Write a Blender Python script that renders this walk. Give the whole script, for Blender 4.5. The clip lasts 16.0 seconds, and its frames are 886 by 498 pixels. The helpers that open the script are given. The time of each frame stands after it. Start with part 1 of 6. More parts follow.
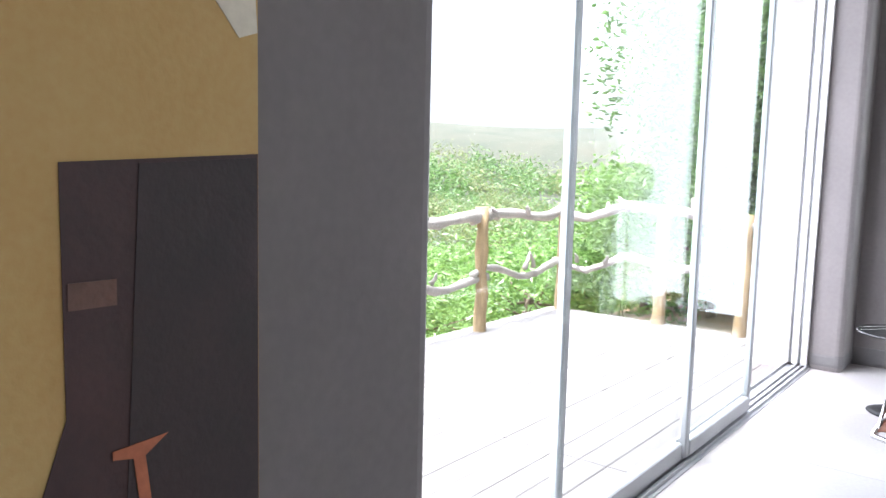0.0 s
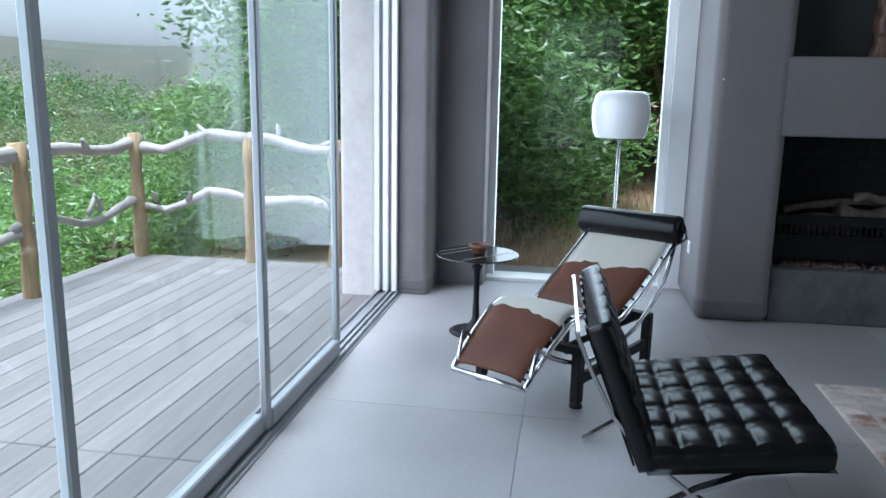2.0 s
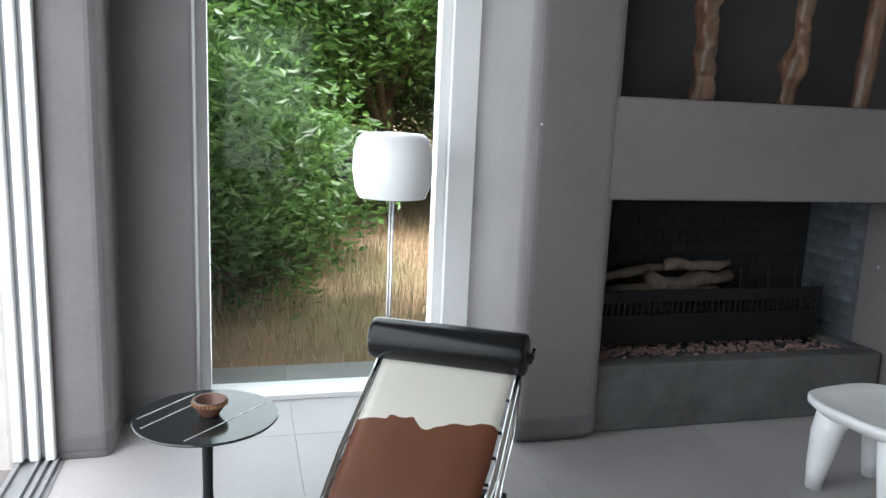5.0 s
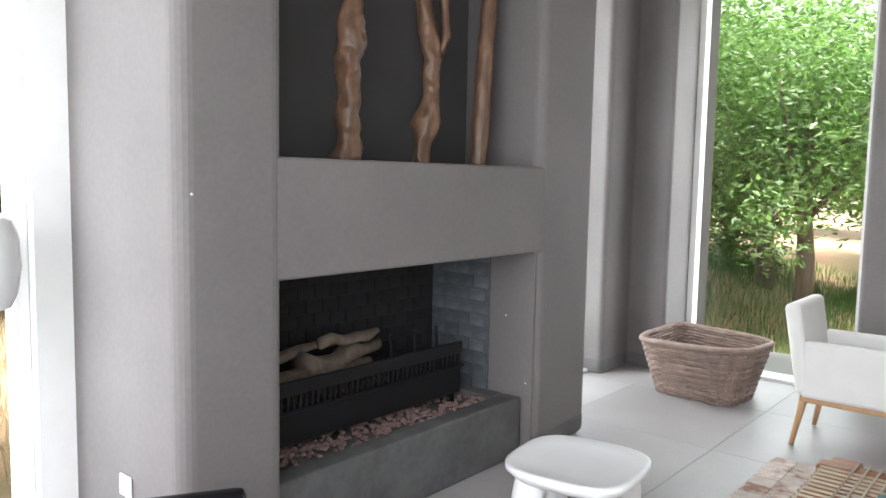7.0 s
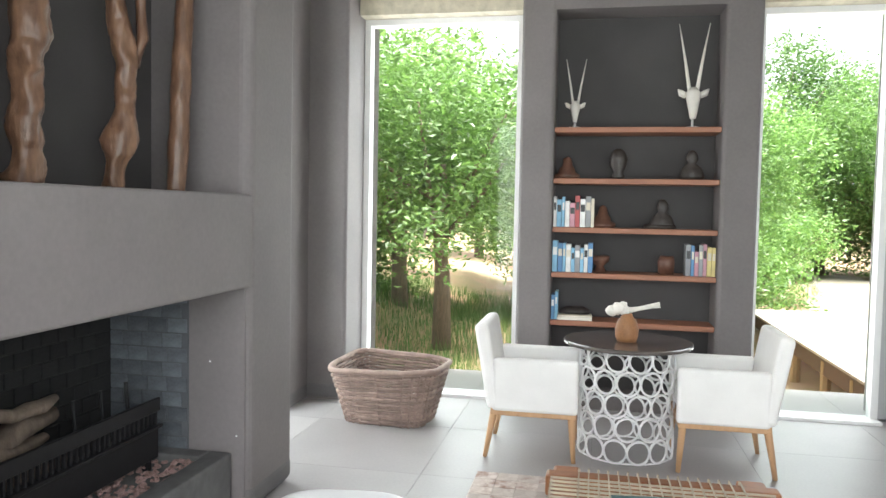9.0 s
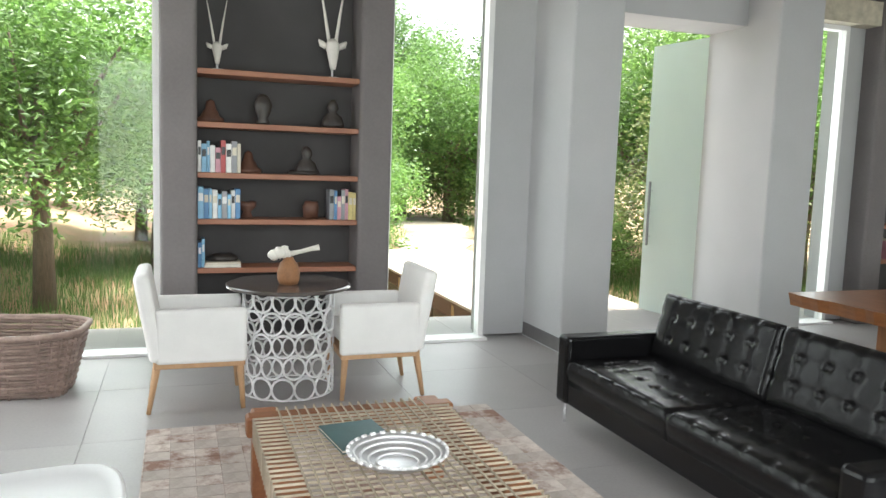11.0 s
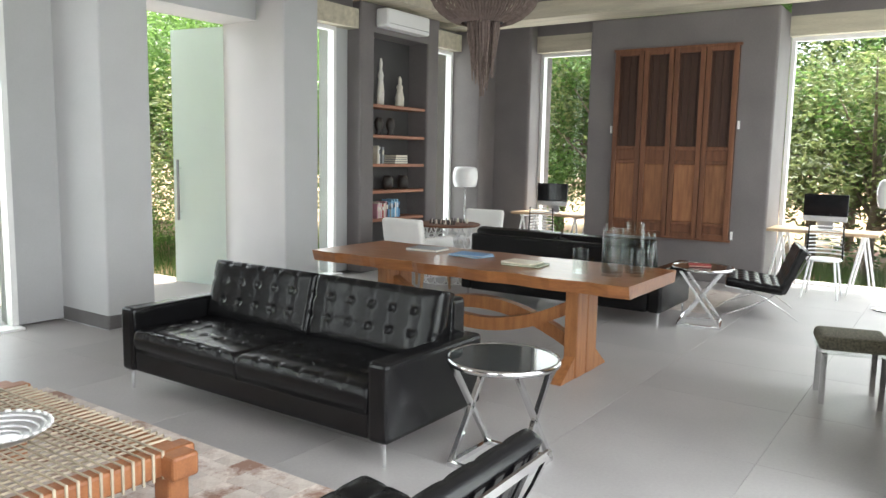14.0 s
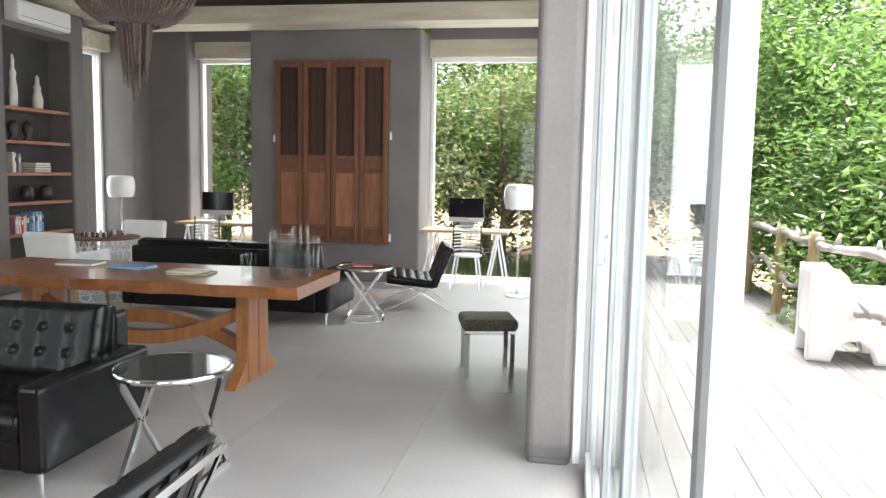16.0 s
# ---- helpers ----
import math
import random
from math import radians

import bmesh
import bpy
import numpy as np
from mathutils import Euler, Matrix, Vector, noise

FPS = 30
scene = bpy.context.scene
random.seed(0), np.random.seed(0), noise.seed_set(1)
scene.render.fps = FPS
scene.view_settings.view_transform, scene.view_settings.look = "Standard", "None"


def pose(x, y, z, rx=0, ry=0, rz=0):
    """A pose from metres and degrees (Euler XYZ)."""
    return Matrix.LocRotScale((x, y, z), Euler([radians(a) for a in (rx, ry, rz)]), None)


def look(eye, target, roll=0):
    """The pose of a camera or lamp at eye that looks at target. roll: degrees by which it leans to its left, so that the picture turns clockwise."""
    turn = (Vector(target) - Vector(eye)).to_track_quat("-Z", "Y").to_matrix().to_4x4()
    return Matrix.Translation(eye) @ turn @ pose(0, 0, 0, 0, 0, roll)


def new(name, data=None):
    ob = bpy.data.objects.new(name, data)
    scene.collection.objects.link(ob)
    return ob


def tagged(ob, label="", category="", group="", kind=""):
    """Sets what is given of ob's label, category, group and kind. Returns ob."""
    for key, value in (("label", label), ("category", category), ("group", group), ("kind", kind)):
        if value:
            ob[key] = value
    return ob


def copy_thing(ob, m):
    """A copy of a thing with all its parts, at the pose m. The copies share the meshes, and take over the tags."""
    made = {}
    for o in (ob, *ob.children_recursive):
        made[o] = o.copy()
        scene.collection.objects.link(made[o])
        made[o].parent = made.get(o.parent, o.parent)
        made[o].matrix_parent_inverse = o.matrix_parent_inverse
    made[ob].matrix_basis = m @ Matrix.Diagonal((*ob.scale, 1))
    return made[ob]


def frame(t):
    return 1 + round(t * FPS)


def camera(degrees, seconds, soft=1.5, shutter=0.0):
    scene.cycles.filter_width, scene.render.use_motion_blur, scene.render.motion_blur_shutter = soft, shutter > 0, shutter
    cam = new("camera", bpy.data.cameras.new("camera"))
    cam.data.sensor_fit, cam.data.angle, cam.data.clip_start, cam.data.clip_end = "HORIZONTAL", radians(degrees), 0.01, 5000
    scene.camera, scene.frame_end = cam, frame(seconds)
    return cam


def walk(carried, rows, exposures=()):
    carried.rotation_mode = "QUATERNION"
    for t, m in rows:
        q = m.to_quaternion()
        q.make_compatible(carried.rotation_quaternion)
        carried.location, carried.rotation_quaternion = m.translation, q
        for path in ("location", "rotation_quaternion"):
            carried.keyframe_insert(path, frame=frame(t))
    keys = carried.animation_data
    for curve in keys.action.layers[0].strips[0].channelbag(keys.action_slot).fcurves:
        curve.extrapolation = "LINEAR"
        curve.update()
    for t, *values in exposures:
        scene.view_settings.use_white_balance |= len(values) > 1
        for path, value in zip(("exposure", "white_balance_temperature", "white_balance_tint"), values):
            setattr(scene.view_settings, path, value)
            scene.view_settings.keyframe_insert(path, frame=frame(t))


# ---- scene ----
cam = camera(60.8, 16.0)
PATH = [
    (0, (1.159, -0.525, 1.337), (-0.07, 1.038, 1.115), 1.4),
    (0.5, (1.192, -0.471, 1.377), (0.206, 1.245, 1.088), 0.9),
    (1, (1.193, -0.298, 1.358), (0.475, 1.538, 1.022), 0.6),
    (1.5, (1.186, -0.138, 1.345), (0.675, 1.758, 0.966), 0.7),
    (2, (1.126, 0.127, 1.359), (0.806, 2.06, 0.956), 1.0),
    (2.5, (1.084, 0.411, 1.363), (0.912, 2.364, 0.971), 0.8),
    (3, (1.042, 0.737, 1.407), (0.965, 2.699, 1.028), 0.5),
    (5.5, (0.678, 2.026, 1.51), (1.497, 3.818, 1.165), 2.5),
    (6, (0.627, 2.229, 1.505), (1.778, 3.837, 1.2), 2.0),
    (6.5, (0.607, 2.431, 1.501), (1.951, 3.891, 1.255), 1.8),
    (7, (0.631, 2.633, 1.538), (2.151, 3.92, 1.351), 1.1),
    (7.5, (0.612, 2.793, 1.537), (2.283, 3.881, 1.386), 1.2),
    (8, (0.575, 2.963, 1.533), (2.382, 3.812, 1.413), 0.8),
    (8.5, (0.606, 3.101, 1.524), (2.483, 3.782, 1.404), 0.9),
    (9, (0.661, 3.227, 1.546), (2.62, 3.617, 1.443), 1.1),
    (9.5, (0.697, 3.336, 1.538), (2.692, 3.445, 1.459), 1.0),
    (10, (0.715, 3.471, 1.534), (2.702, 3.269, 1.426), 1.0),
    (12.5, (0.363, 3.974, 1.515), (1.917, 2.758, 1.188), 2.6),
    (13, (0.331, 4.092, 1.523), (1.697, 2.668, 1.198), 1.9),
    (13.5, (0.285, 4.17, 1.535), (1.514, 2.617, 1.252), 1.2),
    (14, (0.205, 4.278, 1.557), (1.331, 2.643, 1.311), 1.1),
    (14.5, (0.174, 4.35, 1.569), (1.188, 2.642, 1.334), 1.1),
    (15, (0.161, 4.429, 1.576), (0.955, 2.606, 1.361), 1.0),
    (15.5, (0.137, 4.461, 1.573), (0.71, 2.556, 1.362), 1.0),
    (16, (0.115, 4.433, 1.541), (0.454, 2.472, 1.336), 1.1),
]
walk(cam, [(t, look(eye, target, roll)) for t, eye, target, roll in PATH],
     exposures=[(0.0, 2.3, 6000, 18), (0.5, 1.8, 5500, 13), (1.0, 1.2, 5100, 12), (1.5, 0.95, 5100, 11), (2.5, 0.97, 5600, 10), (3.0, 0.92, 5650, 10), (5.5, 1.6, 6100, 12), (6.0, 1.8, 6100, 14),
                (7.0, 2.2, 6400, 14), (8.5, 2.5, 6400, 14), (9.5, 2.25, 6500, 10), (10.0, 2.2, 6500, 10), (12.5, 2.1, 6500, 12), (14.0, 2.35, 6500, 12), (16.0, 2.25, 6500, 13)])

# ---- world and light ----
world = bpy.data.worlds.new("sky")
scene.world = world
world.use_nodes = True
wn = world.node_tree
sky = wn.nodes.new("ShaderNodeTexSky")
sky.sky_type = 'NISHITA'
sky.sun_disc = False
sky.sun_elevation = radians(73)
sky.sun_rotation = radians(200)
sky.air_density, sky.dust_density, sky.ozone_density = 1.2, 4.0, 1.0
hs = wn.nodes.new("ShaderNodeHueSaturation")
hs.inputs["Saturation"].default_value = 0.15
wn.links.new(sky.outputs[0], hs.inputs["Color"])
wn.links.new(hs.outputs[0], wn.nodes["Background"].inputs[0])
wn.nodes["Background"].inputs[1].default_value = 0.15
sun_data = bpy.data.lights.new("sun", 'SUN')
sun_data.energy, sun_data.angle, sun_data.color = 3.7, radians(20), (1.0, 0.96, 0.9)
sun = new("sun", sun_data)
sun.matrix_world = look((0, 0, 30), (0 + 30 * math.sin(radians(200)) * -0.306, 30 * math.cos(radians(200)) * -0.306, 0))
scene.view_settings.exposure = 0.0



def sky_lamp(name, x, y, z, w, h, power, rz):
    """Sky light let in by an opening; it faces inwards."""
    d = bpy.data.lights.new(name, 'AREA')
    d.shape, d.size, d.size_y, d.energy, d.color = 'RECTANGLE', w, h, power, (0.95, 0.98, 1.0)
    o = new(name, d)
    o.matrix_world = pose(x, y, z, 90, 0, rz)
    return o


for lx, ly, lw, lp, lr in ((6.98, 4.5, 1.2, 11, 90), (6.98, 1.55, 0.9, 5, 90), (7.1, -0.6, 1.5, 3, 90), (6.98, -2.64, 0.5, 3, 90), (6.98, -5.2, 0.55, 3, 90),
                           (1.2, 5.84, 1.2, 15, 180), (5.5, 5.84, 1.0, 14, 180), (5.2, -6.48, 1.1, 7, 0), (1.3, -6.48, 1.7, 10, 0),
                           (-0.2, 2.7, 4.4, 46, -90), (-0.2, -3.7, 4.2, 24, -90)):
    sky_lamp("sky_lamp", lx, ly, 1.6, lw, 2.9, lp, lr)

# ---- materials ----
def mat(name, color, rough=0.6, metal=0.0, noise_scale=8.0, vary=0.15, bump=0.1, fine=90.0, spec=0.5, color2=None,
        obvary=0.0, stretch=(1, 1, 1), coat=0.0, rough_vary=0.0):
    """A procedural surface: colour varied at two scales, fine relief, optional change from piece to piece."""
    m = bpy.data.materials.new(name)
    m.use_nodes = True
    nt = m.node_tree
    b = nt.nodes["Principled BSDF"]
    b.inputs["Roughness"].default_value = rough
    b.inputs["Metallic"].default_value = metal
    b.inputs["Specular IOR Level"].default_value = spec
    b.inputs["Coat Weight"].default_value = coat
    tc = nt.nodes.new("ShaderNodeTexCoord")
    mp = nt.nodes.new("ShaderNodeMapping")
    mp.inputs["Scale"].default_value = stretch
    nt.links.new(tc.outputs["Object"], mp.inputs["Vector"])
    n1 = nt.nodes.new("ShaderNodeTexNoise")
    n1.inputs["Scale"].default_value, n1.inputs["Detail"].default_value = noise_scale, 5
    n2 = nt.nodes.new("ShaderNodeTexNoise")
    n2.inputs["Scale"].default_value, n2.inputs["Detail"].default_value = fine, 3
    for n in (n1, n2):
        nt.links.new(mp.outputs[0], n.inputs["Vector"])
    ramp = nt.nodes.new("ShaderNodeValToRGB")
    c2 = color2 or tuple(c * (1 - vary) for c in color)
    c1 = color if color2 else tuple(min(1, c * (1 + vary)) for c in color)
    ramp.color_ramp.elements[0].position, ramp.color_ramp.elements[1].position = 0.3, 0.7
    ramp.color_ramp.elements[0].color = (*c2, 1)
    ramp.color_ramp.elements[1].color = (*c1, 1)
    add = nt.nodes.new("ShaderNodeMix")
    add.inputs[0].default_value = 0.3
    nt.links.new(n1.outputs["Fac"], add.inputs[2])
    nt.links.new(n2.outputs["Fac"], add.inputs[3])
    nt.links.new(add.outputs[0], ramp.inputs[0])
    out = ramp.outputs[0]
    if obvary:
        oi = nt.nodes.new("ShaderNodeObjectInfo")
        mr = nt.nodes.new("ShaderNodeMapRange")
        mr.inputs[3].default_value, mr.inputs[4].default_value = 1 - obvary, 1 + obvary
        nt.links.new(oi.outputs["Random"], mr.inputs[0])
        h = nt.nodes.new("ShaderNodeHueSaturation")
        nt.links.new(mr.outputs[0], h.inputs["Value"])
        nt.links.new(out, h.inputs["Color"])
        out = h.outputs[0]
    nt.links.new(out, b.inputs["Base Color"])
    if rough_vary:
        rr = nt.nodes.new("ShaderNodeMapRange")
        rr.inputs[3].default_value, rr.inputs[4].default_value = max(0.02, rough - rough_vary), min(1, rough + rough_vary)
        nt.links.new(n1.outputs["Fac"], rr.inputs[0])
        nt.links.new(rr.outputs[0], b.inputs["Roughness"])
    if bump:
        bp = nt.nodes.new("ShaderNodeBump")
        bp.inputs["Strength"].default_value, bp.inputs["Distance"].default_value = bump, 0.01
        nt.links.new(add.outputs[0], bp.inputs["Height"])
        nt.links.new(bp.outputs[0], b.inputs["Normal"])
    return m


def glass_mat(name, tint=(0.96, 0.99, 0.98), rough=0.0, mix=0.9):
    """Thin pane: mostly clear, with a mirror-like sheen by Fresnel."""
    m = bpy.data.materials.new(name)
    m.use_nodes = True
    nt = m.node_tree
    nt.nodes.remove(nt.nodes["Principled BSDF"])
    tr = nt.nodes.new("ShaderNodeBsdfTransparent")
    tr.inputs[0].default_value = (*tint, 1)
    gl = nt.nodes.new("ShaderNodeBsdfGlossy")
    gl.inputs["Roughness"].default_value = rough
    lw = nt.nodes.new("ShaderNodeLayerWeight")
    pw = nt.nodes.new("ShaderNodeMath")
    pw.operation = 'POWER'
    pw.inputs[1].default_value = 4.0
    nt.links.new(lw.outputs["Facing"], pw.inputs[0])
    fr = nt.nodes.new("ShaderNodeMapRange")
    fr.inputs[3].default_value, fr.inputs[4].default_value = 0.018, 0.5
    nt.links.new(pw.outputs[0], fr.inputs[0])
    mx = nt.nodes.new("ShaderNodeMixShader")
    nt.links.new(fr.outputs[0], mx.inputs[0])
    nt.links.new(tr.outputs[0], mx.inputs[1])
    nt.links.new(gl.outputs[0], mx.inputs[2])
    nt.links.new(mx.outputs[0], nt.nodes["Material Output"].inputs[0])
    return m


PLASTER = mat("grey_plaster", (0.165, 0.15, 0.148), 0.75, noise_scale=1.6, vary=0.16, bump=0.25, fine=45)
NICHE = mat("dark_niche_plaster", (0.06, 0.057, 0.057), 0.8, noise_scale=3, vary=0.15, bump=0.15)
WHITEWALL = mat("white_plaster", (0.45, 0.455, 0.46), 0.7, noise_scale=2, vary=0.05, bump=0.2, fine=60)
ROUGHWHITE = mat("rough_white_plaster", (0.72, 0.70, 0.68), 0.85, noise_scale=9, vary=0.1, bump=0.9, fine=30)
SKIRT = mat("skirting_grey", (0.125, 0.12, 0.12), 0.6, noise_scale=5, vary=0.2, bump=0.15)
FLOORT = mat("floor_tile", (0.33, 0.315, 0.31), 0.46, noise_scale=1.4, vary=0.14, bump=0.06, fine=60, obvary=0.04, rough_vary=0.1)
GROUT = mat("grout", (0.26, 0.25, 0.245), 0.9, bump=0.1)
BEAM = mat("board_marked_concrete", (0.5, 0.46, 0.36), 0.85, noise_scale=3, vary=0.25, bump=0.4, fine=40, stretch=(0.4, 4, 4))
CEIL = mat("ceiling_screed", (0.24, 0.22, 0.2), 0.8, noise_scale=2, vary=0.08, bump=0.1)
ALU = mat("grey_aluminium", (0.3, 0.31, 0.32), 0.45, metal=0.5, noise_scale=5, vary=0.08, bump=0.02)
FRAMEWHITE = mat("white_frame_paint", (0.78, 0.78, 0.77), 0.5, noise_scale=6, vary=0.04, bump=0.05)
GLASS = glass_mat("window_glass")
DECK = mat("weathered_deck_wood", (0.19, 0.178, 0.175), 0.8, noise_scale=3, vary=0.2, bump=0.5, fine=50, obvary=0.16, stretch=(8, 0.7, 8))


# ---- mesh helpers ----
def finish(name, bm, material, smooth=False):
    me = bpy.data.meshes.new(name)
    bmesh.ops.recalc_face_normals(bm, faces=bm.faces)
    bm.to_mesh(me)
    bm.free()
    for m in (material if isinstance(material, (list, tuple)) else [material]):
        me.materials.append(m)
    if smooth:
        for p in me.polygons:
            p.use_smooth = True
    return me


def part(name, bm, material, parent, label="", smooth=False):
    ob = new(name, finish(name, bm, material, smooth))
    ob.parent = parent
    if label:
        ob["label"] = label
    return ob


def mesh_thing(name, bm, material, label, category, group="", kind="", smooth=False):
    return tagged(new(name, finish(name, bm, material, smooth)), label, category, group, kind)


def thing(name, label, category, at=(0, 0, 0), turn=0.0, group="", kind=""):
    ob = new(name)
    ob.empty_display_size = 0.1
    ob.matrix_basis = pose(*at, 0, 0, turn)
    return tagged(ob, label, category, group, kind)


def box(bm, x0, x1, y0, y1, z0, z1, bevel=0.0, seg=2, m=None):
    x0, x1, y0, y1, z0, z1 = min(x0, x1), max(x0, x1), min(y0, y1), max(y0, y1), min(z0, z1), max(z0, z1)
    mm = Matrix.Translation(((x0 + x1) / 2, (y0 + y1) / 2, (z0 + z1) / 2)) @ Matrix.Diagonal((x1 - x0, y1 - y0, z1 - z0, 1))
    vs = bmesh.ops.create_cube(bm, size=1, matrix=(m @ mm) if m else mm)["verts"]
    if bevel:
        es = list({e for v in vs for e in v.link_edges})
        bmesh.ops.bevel(bm, geom=es, offset=bevel, segments=seg, affect='EDGES', profile=0.5)
    return bm


def bx(*a, **k):
    return box(bmesh.new(), *a, **k)


def rod(bm, a, b, r, r2=None, n=10):
    """A round bar from a to b."""
    a, b = Vector(a), Vector(b)
    d = b - a
    m = Matrix.Translation((a + b) / 2) @ d.to_track_quat('Z', 'Y').to_matrix().to_4x4()
    bmesh.ops.create_cone(bm, cap_ends=True, segments=n, radius1=r, radius2=r if r2 is None else r2, depth=d.length, matrix=m)
    return bm


def pipe(bm, pts, r, n=10, closed=False):
    """A tube that follows the points; r is one radius or one for each point."""
    P = [Vector(p) for p in pts]
    rings = []
    k = len(P)
    for i in range(k):
        if closed:
            d = (P[(i + 1) % k] - P[i - 1])
        else:
            d = P[min(i + 1, k - 1)] - P[max(i - 1, 0)]
        q = d.normalized().to_track_quat('Z', 'Y')
        ri = r[i] if isinstance(r, (list, tuple)) else r
        rings.append([bm.verts.new(P[i] + q @ Vector((ri * math.cos(2 * math.pi * j / n), ri * math.sin(2 * math.pi * j / n), 0))) for j in range(n)])
    for i in range(k if closed else k - 1):
        A, B = rings[i], rings[(i + 1) % k]
        best = min(range(n), key=lambda s: (A[0].co - B[s].co).length)
        for j in range(n):
            bm.faces.new((A[j], A[(j + 1) % n], B[(j + 1 + best) % n], B[(j + best) % n]))
    if not closed:
        bm.faces.new(rings[0][::-1])
        bm.faces.new(rings[-1])
    return bm


def lathe(bm, profile, n=32, m=None):
    """A turned body from (radius, height) pairs."""
    rings = []
    for r, z in profile:
        if r < 1e-5:
            rings.append([bm.verts.new((0, 0, z))])
        else:
            rings.append([bm.verts.new((r * math.cos(2 * math.pi * j / n), r * math.sin(2 * math.pi * j / n), z)) for j in range(n)])
    for A, B in zip(rings, rings[1:]):
        for j in range(n):
            a = [A[j % len(A)], A[(j + 1) % len(A)], B[(j + 1) % len(B)], B[j % len(B)]]
            u = []
            for v in a:
                if v not in u:
                    u.append(v)
            if len(u) > 2:
                bm.faces.new(u)
    if m:
        bmesh.ops.transform(bm, matrix=m, verts=[v for ring in rings for v in ring])
    return bm


def slab(name, x0, x1, y0, y1, z0, z1, material, label, bevel=0.0, category="wall", kind="structure", seg=3):
    return mesh_thing(name, bx(x0, x1, y0, y1, z0, z1, bevel=bevel, seg=seg), material, label, category, kind=kind, smooth=False)


# ---- the plan, in metres ----
XE, YN, YS, YC = 6.90, 5.76, -6.40, -0.54
TOP, LINTEL, BEAMZ = 3.75, 3.13, 3.42
FPY, SBY = 4.87, -5.60

floor = mesh_thing("floor", bx(0.0, 7.6, YS - 0.2, YN + 0.2, -0.3, -0.004), GROUT, "grey screed floor bed under large tiles", "floor", kind="structure")
ceiling = mesh_thing("ceiling", bx(-0.6, 7.8, YS - 0.5, YN + 0.5, TOP, TOP + 0.25), CEIL, "dull grey-brown ceiling over the lounge", "ceiling", kind="structure")


def pillar(name, x0, x1, y0, y1, z1=TOP, material=PLASTER, label="grey plastered pillar with rounded corners", bevel=0.045, skirt=True):
    t = mesh_thing(name, bx(x0, x1, y0, y1, -0.02, z1 - 0.002, bevel=bevel, seg=4), material, label, "pillar", kind="structure")
    if skirt:
        b = bx(x0 - 0.003, x1 + 0.003, y0 - 0.003, y1 + 0.003, 0.0, 0.14, bevel=bevel, seg=4)
        part("skirting", b, SKIRT, t, "darker grey skirting band")
    return t


# north-west corner, stepped
pillar("wall_corner_1", -0.155, 0.21, 5.06, 6.1)
pillar("wall_corner_2", 0.10, 0.54, 5.42, 6.1, bevel=0.02)
# north-east corner, stepped
pillar("wall_corner_3", 5.975, 7.3, 5.48, 6.1)
pillar("wall_corner_4", 6.41, 7.3, 5.16, 5.6, bevel=0.03)
# south-west and south-east corners
pillar("wall_corner_5", -0.25, 0.40, -6.75, -5.85)
pillar("wall_corner_6", 5.75, 7.3, -6.75, -6.0)
pillar("wall_corner_7", 6.35, 7.3, -6.1, -5.55, bevel=0.03)
# west block between the two sliding doors
pillar("wall_west", 0.09, 0.33, -1.55, 0.515)
slab("wall_west_outer", -0.25, 0.088, -1.45, 0.40, -0.3, TOP - 0.004, WHITEWALL, "white plastered outer face of the west block")
# white outer pier beside the deck
slab("wall_outer_pier", -0.41, -0.158, 5.07, 6.1, -0.3, TOP, ROUGHWHITE, "rough white plastered outer pier by the deck", bevel=0.03)

# fireplace block with two openings through its face
FX0, FX1 = 1.94, 4.65
OX0, OX1 = 2.375, 4.085
FB = YN - 0.06


def hearth_block():
    t = thing("wall_fireplace", "grey plastered chimney block with fireplace opening and niche", "wall", kind="structure")
    a = bx(FX0, OX0, FPY, FB, 0, TOP - 0.002, bevel=0.06, seg=5)
    part("wall_panel", a, PLASTER, t)
    a = bx(OX1, FX1, FPY, FB, 0, TOP - 0.002, bevel=0.06, seg=5)
    part("wall_panel", a, PLASTER, t)
    part("mantel_panel", bx(OX0 - 0.07, OX1 + 0.07, FPY + 0.006, FB - 0.01, 1.147, 1.605, bevel=0.012), PLASTER, t)
    part("wall_panel", bx(OX0 - 0.07, OX1 + 0.07, FPY + 0.006, FB - 0.01, 3.3, TOP - 0.004), PLASTER, t)
    part("back_panel", bx(OX0 - 0.07, OX1 + 0.07, 5.40, FB - 0.01, 1.60, 3.31), NICHE, t, "dark grey back of the niche")
    for x0, x1 in ((FX0, OX0), (OX1, FX1)):
        part("skirting", bx(x0 - 0.003, x1 + 0.003, FPY - 0.003, FB, 0, 0.17, bevel=0.06, seg=5), SKIRT, t, "darker grey skirting band")
    return t


hearth_block()

# south block
t = thing("wall_south", "grey plastered block on the far side behind the shutters", "wall", kind="structure")
part("wall_panel", bx(2.19, 4.61, SBY, YS + 0.06, 0, BEAMZ, bevel=0.03, seg=3), PLASTER, t)
part("skirting", bx(2.185, 4.615, SBY - 0.004, YS + 0.06, 0, 0.14), SKIRT, t)


